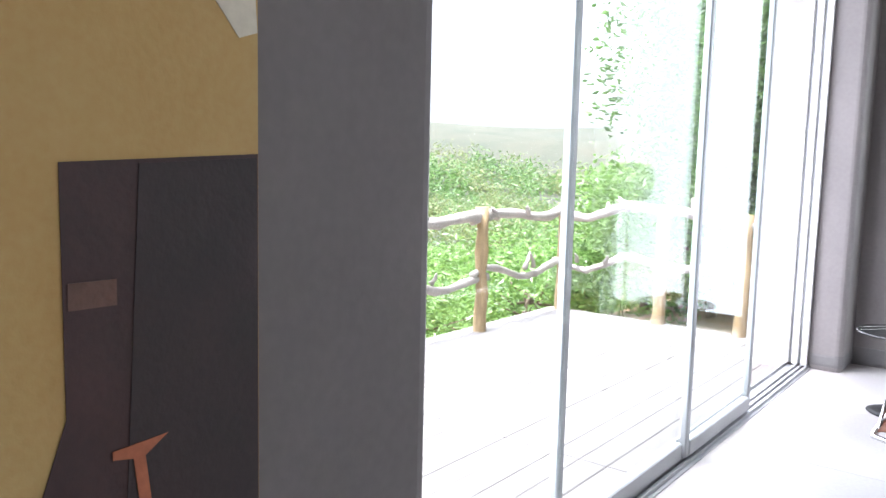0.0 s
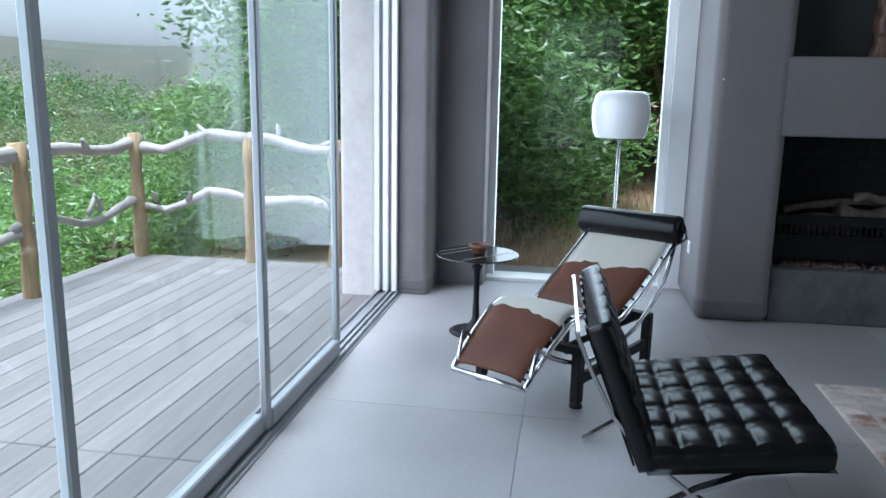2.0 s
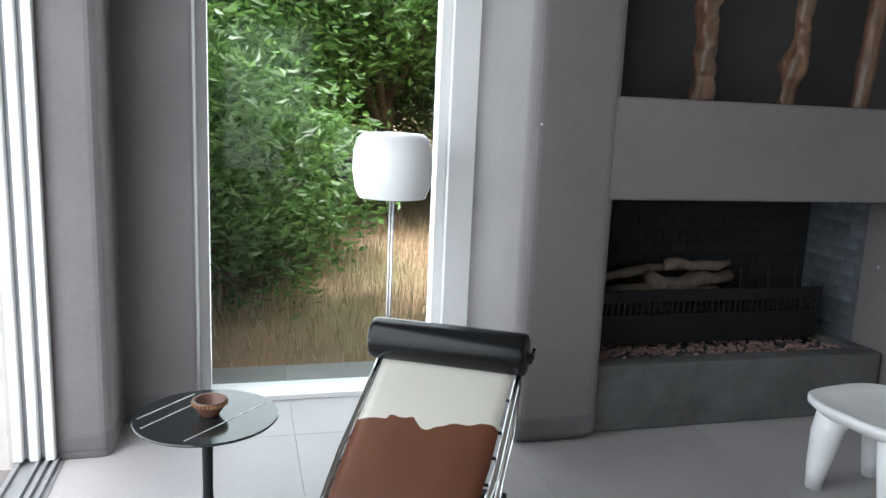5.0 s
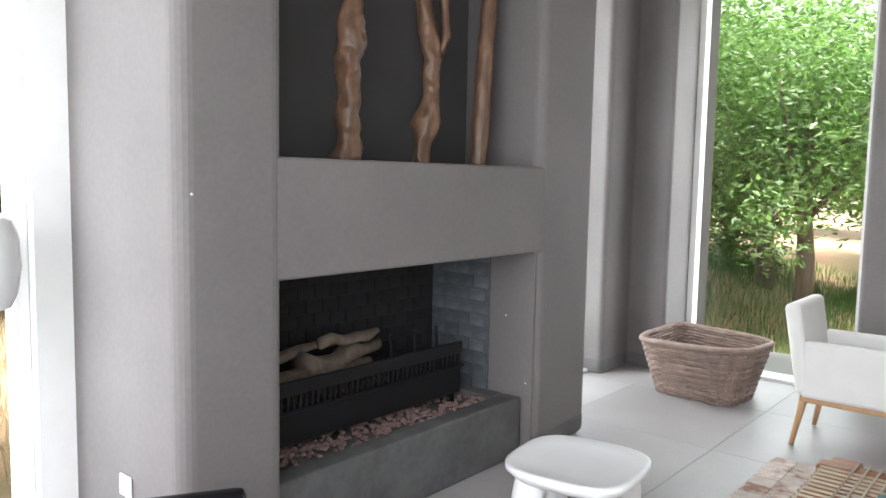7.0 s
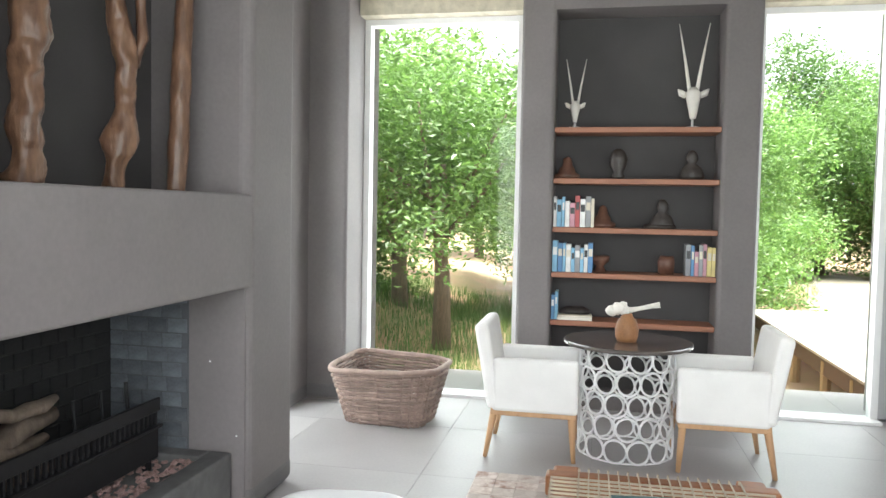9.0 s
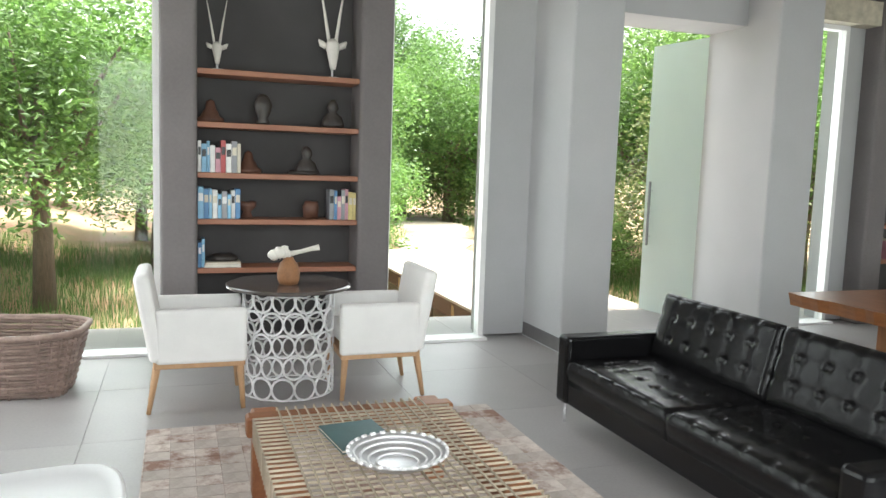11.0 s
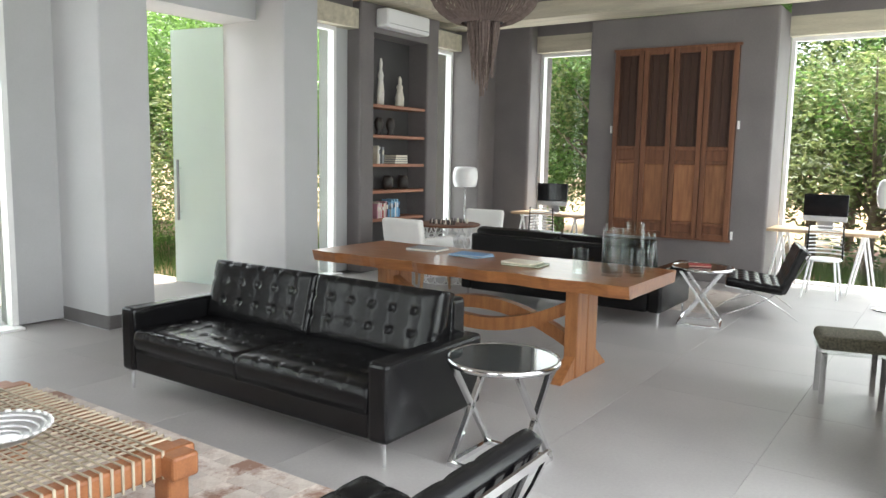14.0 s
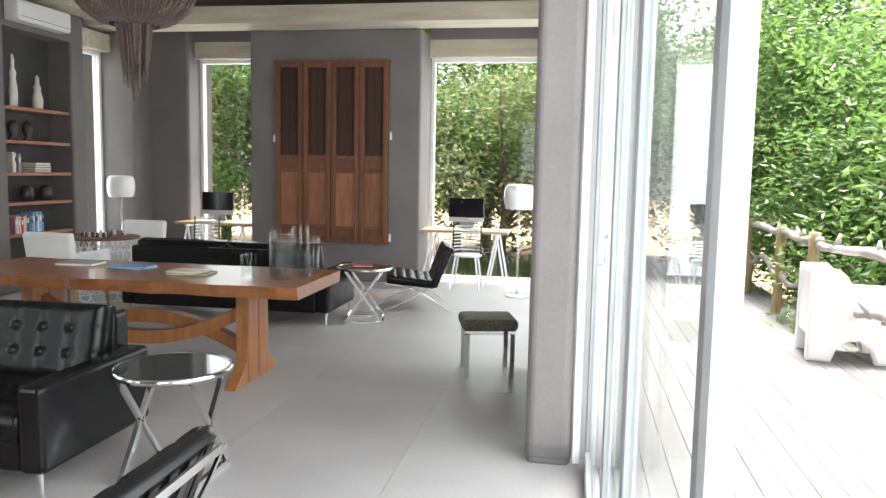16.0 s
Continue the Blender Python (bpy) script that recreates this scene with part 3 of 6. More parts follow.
# small fittings on the plaster
t = thing("wall_socket", "white plastic socket low on the chimney block side", "socket")
part("plate", bx(1.928, 1.9385, 5.2, 5.28, 0.35, 0.43, bevel=0.003, seg=1), FRAMEWHITE, t)
part("switch", bx(1.925, 1.929, 5.225, 5.255, 0.375, 0.405), FRAMEWHITE, t)
for x, y, z in ((4.074, 5.073, 0.775), (4.074, 4.93, 0.411), (1.99, 4.868, 1.47)):
    b = bmesh.new()
    lathe(b, [(0, -0.004), (0.004, -0.004), (0.005, 0.0), (0.003, 0.003), (0, 0.004)], 10)
    ob = mesh_thing("wall_plug", b, FRAMEWHITE, "tiny white wall plug in the grey plaster", "wall plug", group="wall plugs", smooth=True)
    ob.matrix_basis = pose(x, y, z, 90, 0, 0) if x < 3 else pose(x, y, z, 0, -90, 0)


# carved roots in the niche, each on a steel bracket
def carved_root(x, seed, kind):
    r = random.Random(seed)
    t = thing("root_sculpture", "tall twisted polished root standing in the niche" if kind else "straight weathered timber upright in the niche", "sculpture", (x, 5.12, 1.607), group="root sculptures")
    b = bmesh.new()
    n, pts, rad = 110, [], []
    for k in range(n):
        z = 1.45 * k / (n - 1)
        if kind == 1:
            pts.append((0.02 * math.sin(z * 7 + seed) + 0.03 * z, 0.02 * math.cos(z * 5), z))
            rad.append(0.05 + 0.008 * math.sin(z * 13 + seed) - 0.012 * math.exp(-((z - 0.1) / 0.05) ** 2) + 0.008 * math.exp(-(z / 0.03) ** 2))
        elif kind == 2:
            pts.append((0.018 * math.sin(z * 5) + 0.03 * z, 0.02 * math.cos(z * 7), z))
            rad.append(0.036 + 0.026 * math.exp(-((z - 0.2) / 0.085) ** 2) + 0.012 * math.exp(-((z - 0.62) / 0.1) ** 2) + 0.004 * math.sin(z * 17))
        else:
            pts.append((0.075 * z, 0.0, z))
            rad.append(0.043 + 0.004 * math.sin(z * 4))
    pipe(b, pts, [q * 0.92 for q in rad], 26)
    rough = (0.3, 1.0, 0.8)[kind]
    for v in b.verts:
        q = Vector((v.co.x * 16, v.co.y * 16, v.co.z * 5)) + Vector((seed * 3.1, 0, 0))
        ridge = 0.5 - abs(noise.noise(q))
        v.co += rough * (0.034 * ridge * Vector((v.co.x - 0.03 * v.co.z, v.co.y, 0)).normalized() + 0.02 * noise.noise_vector(v.co * 13) + 0.006 * noise.noise_vector(v.co * 40))
    part("trunk", b, CARVED, t, smooth=True)
    if kind == 2:
        b = bmesh.new()
        pipe(b, [(0.06, -0.04, 0.5), (0.1, -0.05, 0.62), (0.08, -0.05, 0.78), (0.03, -0.03, 0.9)], [0.02, 0.025, 0.022, 0.015], 8)
        part("side_root", b, CARVED, t, smooth=True)
    b = bmesh.new()
    rod(b, (-0.16, 0.285, 0.9), (-0.04, 0.0, 0.9), 0.006)
    part("bracket", b, BLACKM, t, "thin black steel wall bracket")


for x, s, k in ((2.9, 1, 1), (3.405, 2, 2), (3.845, 3, 0)):
    carved_root(x, s, k)


# ---- chaise longue ----
def chaise():
    t = thing("chaise_longue", "cowhide chaise longue with black head roll on steel frame", "chaise longue", (0.79, 3.137, 0), -29.5)
    t.scale = (1.0, 0.915, 1.0)
    prof = [(0.0, 0.2), (0.06, 0.245), (0.2, 0.325), (0.36, 0.40), (0.46, 0.415), (0.57, 0.39), (0.68, 0.345), (0.8, 0.31), (0.9, 0.325), (1.05, 0.38), (1.25, 0.475), (1.52, 0.61)]
    W = 0.225

    def half(s):
        """Half the width of the cover: it narrows towards the foot."""
        return 0.165 + 0.075 * min(1.0, s / 1.1)

    def mid(s):
        return 0.045 * max(0.0, 1 - s / 1.0)

    b = bmesh.new()
    rows = []
    fine = []
    for (s0, z0), (s1, z1) in zip(prof, prof[1:]):
        for k in range(4):
            f = k / 4
            fine.append((s0 + (s1 - s0) * f, z0 + (z1 - z0) * f))
    fine.append(prof[-1])
    for s, z in fine:
        row = []
        for k in range(13):
            u = -1 + 2 * k / 12
            drop = 0.018 * abs(u) ** 6
            row.append(b.verts.new((mid(s) + u * half(s), s, z + 0.03 - drop)))
        rows.append(row)
    for A, B in zip(rows, rows[1:]):
        for j in range(12):
            b.faces.new((A[j], A[j + 1], B[j + 1], B[j]))
    geo = bmesh.ops.solidify(b, geom=b.faces[:], thickness=0.035)
    part("seat_cover", b, COWHIDE, t, "brown and white cowhide cover", smooth=True)
    for sx in (-1, 1):
        b = bmesh.new()
        pipe(b, [(mid(s) + sx * (half(s) + 0.02), s, z - 0.01) for s, z in fine], 0.0125, 8)
        part("side_tube", b, CHROME, t, "bent chrome tube", smooth=True)
        b = bmesh.new()
        arc = [(mid(0.1 + 0.118 * k) + sx * (half(0.1 + 0.118 * k) + 0.02), 0.1 + 0.118 * k, 0.17 + 0.4 * ((k / 11 - 0.45) ** 2) * 2.0) for k in range(12)]
        pipe(b, [(mid(0) + sx * (half(0) + 0.02), 0.02, 0.19)] + arc + [(sx * (half(1.5) + 0.02), 1.5, 0.58)], 0.012, 8)
        part("runner_tube", b, CHROME, t, "curved chrome runner", smooth=True)
        for k in range(22):
            s, z = fine[2 + k * 2]
            b = bmesh.new()
            rod(b, (mid(s) + sx * (half(s) - 0.03), s, z), (mid(s) + sx * (half(s) + 0.025), s + 0.02, z - 0.012), 0.006, n=6)
            part("lacing", b, BLACKM, t)
    b = bmesh.new()
    rod(b, (mid(0) - half(0) - 0.02, 0.0, 0.19), (mid(0) + half(0) + 0.02, 0.0, 0.19), 0.0125)
    part("foot_bar", b, CHROME, t, "chrome foot bar", smooth=True)
    # head roll
    b = bmesh.new()
    lathe(b, [(0, -0.288), (0.06, -0.29), (0.073, -0.284), (0.0765, -0.27), (0.077, 0), (0.0765, 0.27), (0.073, 0.284), (0.06, 0.29), (0, 0.288)], 28, pose(0, 1.50, 0.675, 0, 90, 0))
    roll = part("head_roll", b, LEATHER, t, "black leather head roll", smooth=True)
    b = bmesh.new()
    lathe(b, [(0, 0.288), (0.012, 0.29), (0.014, 0.3), (0.008, 0.312), (0, 0.313)], 12, pose(0, 1.50, 0.67, 0, 90, 0))
    part("knob", b, BLACKM, roll, smooth=True)
    b = bmesh.new()
    pipe(b, [(0.31, 1.5, 0.70), (0.29, 1.6, 0.62), (0.2, 1.62, 0.55)], 0.006, 6)
    part("strap", b, LEATHER, roll)
    # black base
    for s in (0.42, 1.2):
        part("cross_beam", bx(-0.27, 0.27, s - 0.03, s + 0.03, 0.245, 0.28, bevel=0.006, seg=1), BLACKM, t)
        for sx in (-0.26, 0.26):
            b = bmesh.new()
            box(b, sx - 0.022, sx + 0.022, s - 0.028, s + 0.028, 0.02, 0.28, bevel=0.006, seg=1)
            leg = part("leg", b, BLACKM, t)
            b = bmesh.new()
            lathe(b, [(0, 0), (0.03, 0), (0.03, 0.012), (0.018, 0.03), (0, 0.03)], 12, Matrix.Translation((sx, s, 0)))
            part("foot", b, BLACKM, leg, smooth=True)
    for sx in (-0.26, 0.26):
        b = bmesh.new()
        box(b, sx - 0.015, sx + 0.015, 0.44, 1.18, 0.10, 0.15, bevel=0.005, seg=1)
        part("side_beam", b, BLACKM, t)
    for sx in (-0.2, 0.2):
        b = bmesh.new()
        rod(b, (sx, 0.42, 0.25), (0, 0.8, 0.13), 0.018)
        rod(b, (sx, 1.2, 0.25), (0, 0.8, 0.13), 0.018)
        part("brace", b, BLACKM, t)
    return t


chaise()


# ---- tulip side table with a bowl ----
t = thing("side_table", "round black marble side table on a slim pedestal", "side table", (0.63, 4.33, 0))
b = bmesh.new()
lathe(b, [(0, 0), (0.15, 0), (0.155, 0.006), (0.12, 0.018), (0.05, 0.035), (0.022, 0.08), (0.017, 0.2), (0.019, 0.36), (0.05, 0.43), (0.1, 0.447), (0, 0.447)], 32)
part("pedestal", b, BLACKM, t, smooth=True)
b = bmesh.new()
lathe(b, [(0, 0.447), (0.2, 0.447), (0.235, 0.458), (0.238, 0.463), (0.235, 0.467), (0, 0.467)], 48)
top = part("tabletop", b, MARBLE, t, "polished black marble with white veins", smooth=False)
for (ax, ay, cx, cy) in ((-0.2, -0.08, 0.0, 0.16), (-0.06, -0.2, 0.2, 0.08), (-0.22, 0.0, -0.05, 0.2)):
    b = bmesh.new()
    m = Vector((cx - ax, cy - ay, 0))
    k = Matrix.Translation(((ax + cx) / 2, (ay + cy) / 2, 0.4675)) @ Matrix.Rotation(math.atan2(m.y, m.x), 4, 'Z')
    box(b, -m.length / 2, m.length / 2, -0.0018, 0.0018, -0.0005, 0.0008, m=k)
    part("vein", b, VEIN, top)
t = thing("bowl", "small carved wooden bowl on the marble side table", "bowl", (0.64, 4.33, 0.468))
b = bmesh.new()
lathe(b, [(0, 0), (0.03, 0), (0.035, 0.01), (0.055, 0.04), (0.058, 0.055), (0.05, 0.055), (0.045, 0.035), (0.02, 0.015), (0, 0.013)], 24)
part("bowl_body", b, BROWNC, t, smooth=True)
b = bmesh.new()
for i in range(26):
    a = 2 * math.pi * i / 26
    box(b, -0.004, 0.004, -0.004, 0.004, -0.005, 0.005, m=Matrix.Translation((0.056 * math.cos(a), 0.056 * math.sin(a), 0.045)))
part("rim_pattern", b, CLAY, t)


# ---- floor lamps ----
def floor_lamp(x, y, label="white glass dome floor lamp on a slim chrome stem"):
    t = thing("floor_lamp", label, "floor lamp", (x, y, 0), group="dome floor lamps")
    b = bmesh.new()
    lathe(b, [(0, 0), (0.15, 0), (0.155, 0.008), (0.15, 0.016), (0.02, 0.022), (0, 0.022)], 32)
    part("base", b, CHROME, t, smooth=True)
    for dx in (-0.0075, 0.0075):
        b = bmesh.new()
        rod(b, (dx, 0, 0.02), (dx, 0, 1.14), 0.005)
        part("stem", b, CHROME, t, smooth=True)
    b = bmesh.new()
    lathe(b, [(0.16, 1.092), (0.178, 1.135), (0.191, 1.22), (0.187, 1.31), (0.17, 1.37), (0.143, 1.394), (0.0, 1.402), (0.0, 1.396), (0.138, 1.388), (0.163, 1.364), (0.181, 1.308), (0.185, 1.22), (0.172, 1.135), (0.154, 1.092), (0.16, 1.092)], 40)
    part("shade", b, SHADE, t, "glossy white dome shade", smooth=True)
    b = bmesh.new()
    lathe(b, [(0, 1.1), (0.03, 1.1), (0.035, 1.16), (0.02, 1.2), (0, 1.2)], 16)
    part("lamp_holder", b, CHROME, t, smooth=True)
    return t


lamp = floor_lamp(1.445, 5.36)
floor_lamp(0.79, -4.95)
floor_lamp(6.45, -5.35)


# ---- lounge chair with straps and tufted cushions ----
def tufted(bm, w, d, h, nx, ny, m, depth=0.028, grooves=True):
    """A cushion with a grid of buttoned dimples on its upper face."""
    R = 8
    NX, NY = nx * R, ny * R
    top = []
    for i in range(NX + 1):
        row = []
        for j in range(NY + 1):
            u, v = i / NX, j / NY
            px, py = abs(math.sin(math.pi * u * nx)), abs(math.sin(math.pi * v * ny))
            edge = 1 if 0 < i < NX and 0 < j < NY else 0.6
            if grooves:
                z = h - depth * (0.62 * (1 - (px * py) ** 0.6) + 0.38 * math.exp(-(px * px + py * py) * 9)) * edge
            else:
                e = min(u, 1 - u, 0.12) * min(v, 1 - v, 0.12) / 0.0144
                z = h + 0.01 * e - depth * (math.exp(-(px * px + py * py) * 9) * edge + (0.5 if edge < 1 else 0))
                z -= 0.14 * depth * edge * math.exp(-min(px, py) ** 2 * 14)
            row.append(bm.verts.new(m @ Vector(((u - 0.5) * w, (v - 0.5) * d, z))))
        top.append(row)
    for i in range(NX):
        for j in range(NY):
            bm.faces.new((top[i][j], top[i + 1][j], top[i + 1][j + 1], top[i][j + 1]))
    rim = [top[i][0] for i in range(NX + 1)] + [top[NX][j] for j in range(1, NY + 1)] + [top[i][NY] for i in range(NX - 1, -1, -1)] + [top[0][j] for j in range(NY - 1, 0, -1)]
    mid = [bm.verts.new(v.co) for v in rim]
    inv = m.inverted()
    low = []
    for v, o in zip(mid, rim):
        p = inv @ o.co
        q = Vector((p.x * 1.012, p.y * 1.012, h * 0.5))
        v.co = m @ q
        low.append(bm.verts.new(m @ Vector((p.x * 0.99, p.y * 0.99, 0.0))))
    n = len(rim)
    for A, B in ((rim, mid), (mid, low)):
        for k in range(n):
            bm.faces.new((A[k], A[(k + 1) % n], B[(k + 1) % n], B[k]))
    bm.faces.new(low)
    return bm


def flat_bar(bm, pts, y, hw=0.018, ht=0.006):
    """A bent flat steel bar in the plane y, through (x, z) points."""
    rings = []
    for k, (x, z) in enumerate(pts):
        p, q = pts[max(0, k - 1)], pts[min(len(pts) - 1, k + 1)]
        d = Vector((q[0] - p[0], 0, q[1] - p[1])).normalized()
        n = Vector((-d.z, 0, d.x)) * ht
        c = Vector((x, y, z))
        w = Vector((0, hw, 0))
        rings.append([bm.verts.new(c + o) for o in (n + w, n - w, -n - w, w - n)])
    for A, B in zip(rings, rings[1:]):
        for j in range(4):
            bm.faces.new((A[j], A[(j + 1) % 4], B[(j + 1) % 4], B[j]))
    bm.faces.new(rings[0])
    bm.faces.new(rings[-1])
    bmesh.ops.recalc_face_normals(bm, faces=bm.faces[:])


def lounge_chair(at, turn):
    """Faces +x; the back leans away to -x."""
    t = thing("lounge_chair", "black tufted leather lounge chair on crossed chrome frame", "lounge chair", at, turn, group="tufted lounge chairs")
    W = 0.74
    seat_m = Matrix.Translation((0.02, 0, 0.315)) @ Matrix.Rotation(radians(-7), 4, 'Y')
    back_m = Matrix.Translation((-0.40, 0, 0.525)) @ Matrix.Rotation(radians(68), 4, 'Y')
    b = bmesh.new()
    tufted(b, 0.60, W, 0.105, 5, 5, seat_m)
    part("seat_cushion", b, LEATHER, t, "buttoned black leather seat cushion", smooth=True)
    b = bmesh.new()
    tufted(b, 0.52, W, 0.09, 4, 5, back_m)
    part("back_cushion", b, LEATHER, t, "buttoned black leather back cushion", smooth=True)
    for k in range(7):
        y = -0.31 + k * 0.62 / 6
        b = bmesh.new()
        box(b, -0.25, 0.25, y - 0.022, y + 0.022, -0.014, -0.006, m=back_m)
        part("back_strap", b, LEATHER, t)
    for k in range(6):
        y = -0.28 + k * 0.56 / 5
        b = bmesh.new()
        box(b, -0.29, 0.29, y - 0.022, y + 0.022, -0.014, -0.006, m=seat_m)
        part("seat_strap", b, LEATHER, t)
    for sy in (-0.345, 0.345):
        b = bmesh.new()
        a = [(-0.535, 0.745), (-0.48, 0.62), (-0.40, 0.47), (-0.29, 0.34), (-0.13, 0.22), (0.08, 0.11), (0.34, 0.006)]
        flat_bar(b, a, sy, 0.011)
        part("back_leg", b, CHROME, t, "flat chrome bar", smooth=False)
        b = bmesh.new()
        a = [(0.33, 0.335), (0.2, 0.325), (0.05, 0.3), (-0.1, 0.235), (-0.27, 0.13), (-0.45, 0.006)]
        flat_bar(b, a, sy)
        part("front_leg", b, CHROME, t, "flat chrome bar", smooth=False)
    for x, z in ((-0.53, 0.735), (0.32, 0.33)):
        part("cross_bar", bx(x - 0.006, x + 0.006, -0.345, 0.345, z - 0.015, z + 0.015), CHROME, t)
    return t


lounge = lounge_chair((1.635, 2.66, 0), 1)
lounge.scale = (0.88, 1.05, 0.91)
copy_thing(lounge, pose(1.93, -3.95, 0, 0, 0, 14))


# ---- low stool with four tapered legs ----
t = thing("stool", "white carved low stool with dished seat and tapered legs", "stool", (3.28, 4.13, 0), 8)
t.scale = (1.14, 1.14, 1.06)
b = bmesh.new()
N = 40
ring = lambda s, z: [b.verts.new((s * math.copysign(abs(math.cos(2 * math.pi * k / N)) ** 0.62, math.cos(2 * math.pi * k / N)), s * math.copysign(abs(math.sin(2 * math.pi * k / N)) ** 0.62, math.sin(2 * math.pi * k / N)), z)) for k in range(N)]
rings = [ring(0.02, 0.355), ring(0.1, 0.357), ring(0.19, 0.368), ring(0.222, 0.385), ring(0.236, 0.38), ring(0.235, 0.36), ring(0.2, 0.325), ring(0.02, 0.31)]
for A, B in zip(rings, rings[1:]):
    for k in range(N):
        b.faces.new((A[k], A[(k + 1) % N], B[(k + 1) % N], B[k]))
b.faces.new(rings[0])
b.faces.new(rings[-1])
part("seat", b, WHITEP, t, smooth=True)
for sx in (-1, 1):
    for sy in (-1, 1):
        b = bmesh.new()
        pipe(b, [(sx * 0.12, sy * 0.12, 0.335), (sx * 0.135, sy * 0.135, 0.24), (sx * 0.145, sy * 0.145, 0.1), (sx * 0.15, sy * 0.15, 0.0)], [0.062, 0.055, 0.04, 0.028], 16)
        part("leg", b, WHITEP, t, smooth=True)


# ---- coffee table with laced hide top ----
def coffee_table():
    x0, x1, y0, y1, h = 2.60, 4.12, 2.51, 3.33, 0.40
    t = thing("coffee_table", "low red-brown wooden table with laced hide cord top", "coffee table", ((x0 + x1) / 2, (y0 + y1) / 2, 0))
    ox, oy = (x0 + x1) / 2, (y0 + y1) / 2
    hx, hy = (x1 - x0) / 2, (y1 - y0) / 2
    for sy in (-1, 1):
        part("side_rail", bx(-hx, hx, sy * (hy - 0.075), sy * (hy + 0.045), h - 0.11, h - 0.012, bevel=0.014), REDW, t)
    for sx in (-1, 1):
        xx = sx * (hx - 0.12)
        part("end_rail", bx(xx - 0.045, xx + 0.045, -hy - 0.085, hy + 0.075, h - 0.105, h - 0.008, bevel=0.014), REDW, t)
        for sy in (-1, 1):
            part("leg", bx(xx - 0.05, xx + 0.05, sy * hy - 0.048, sy * hy + 0.048, 0.012, h - 0.10, bevel=0.01), REDW, t)
    n = 26
    for k in range(n):
        x = -hx + 0.19 + k * (2 * hx - 0.38) / (n - 1)
        b = bmesh.new()
        w = 0.0028
        box(b, x - w, x + w, -hy - 0.05, hy + 0.05, h - 0.011, h - 0.002)
        for sy in (-1, 1):
            box(b, x - w, x + w, sy * (hy + 0.047) - 0.004, sy * (hy + 0.047) + 0.004, h - 0.115, h - 0.004)
        part("cord", b, CORD, t)
    n = 17
    for k in range(n):
        y = -hy + 0.07 + k * (2 * hy - 0.14) / (n - 1)
        b = bmesh.new()
        w = 0.0028
        box(b, -hx + 0.07, hx - 0.07, y - w, y + w, h - 0.003, h + 0.004)
        for sx in (-1, 1):
            box(b, sx * (hx - 0.071) - 0.004, sx * (hx - 0.071) + 0.004, y - w * 1.6, y + w * 1.6, h - 0.11, h + 0.002)
        part("cord", b, CORD, t)
    return t


coffee_table()
t = thing("decor_bowl", "wide woven silver-white bowl on the coffee table", "bowl", (3.25, 2.91, 0.405))
b = bmesh.new()
lathe(b, [(0, 0.008), (0.07, 0.008), (0.1, 0.018), (0.15, 0.04), (0.185, 0.06), (0.19, 0.062), (0.187, 0.054), (0.15, 0.03), (0.1, 0.005), (0.06, 0.0), (0, 0.0)], 48)
part("bowl_body", b, SILVER, t, smooth=True)
for r_, z in ((0.08, 0.013), (0.11, 0.024), (0.14, 0.037), (0.165, 0.05)):
    b = bmesh.new()
    pipe(b, [(r_ * math.cos(a * math.pi / 20), r_ * math.sin(a * math.pi / 20), z + 0.002) for a in range(40)], 0.005, 6, closed=True)
    part("coil", b, WHITEP, t, smooth=True)
for k in range(28):
    a = 2 * math.pi * k / 28
    b = bmesh.new()
    pipe(b, [(0.188 * math.cos(a + f * 0.11), 0.188 * math.sin(a + f * 0.11), 0.062) for f in (0, 0.5, 1)], 0.007, 6)
    part("rim_stitch", b, WHITEP, t, smooth=True)


def book(x, y, z, w, d, h, col, turn=0.0, stand=False, label="", name="book", group=""):
    c = BOOKM[col]
    t = thing(name, label, "book", (x, y, z), turn, group=group)
    if stand:
        part("cover", bx(-w / 2, w / 2, -d / 2, d / 2, 0, h, bevel=0.002, seg=1), c, t)
        part("page_block", bx(-w / 2 + 0.003, w / 2 - 0.003, -d / 2 + 0.006, d / 2 + 0.001, 0.004, h + 0.0015 - 0.004), PAGES, t)
    else:
        part("cover", bx(-w / 2, w / 2, -d / 2, d / 2, 0, 0.004), c, t)
        part("page_block", bx(-w / 2 + 0.004, w / 2 - 0.004, -d / 2 + 0.004, d / 2 - 0.004, 0.004, h - 0.004), PAGES, t)
        part("cover", bx(-w / 2, w / 2, -d / 2, d / 2, h - 0.004, h), c, t)
    return t


PAGES = mat("book_pages", (0.7, 0.66, 0.57), 0.9, noise_scale=30, vary=0.1, bump=0.1)
BOOKM = {k: mat("cover_" + k, c, 0.45, noise_scale=12, vary=0.15, bump=0.03) for k, c in {
    "white": (0.7, 0.7, 0.68), "blue": (0.08, 0.22, 0.42), "lightblue": (0.2, 0.42, 0.6), "teal": (0.04, 0.11, 0.11), "red": (0.4, 0.06, 0.06),
    "pink": (0.5, 0.25, 0.3), "yellow": (0.6, 0.5, 0.2), "grey": (0.25, 0.26, 0.27), "black": (0.02, 0.02, 0.022), "cream": (0.6, 0.55, 0.44), "green": (0.12, 0.16, 0.08)}.items()}
book(3.57, 2.99, 0.404, 0.30, 0.24, 0.018, "teal", 8, label="dark teal picture book lying on the coffee table")


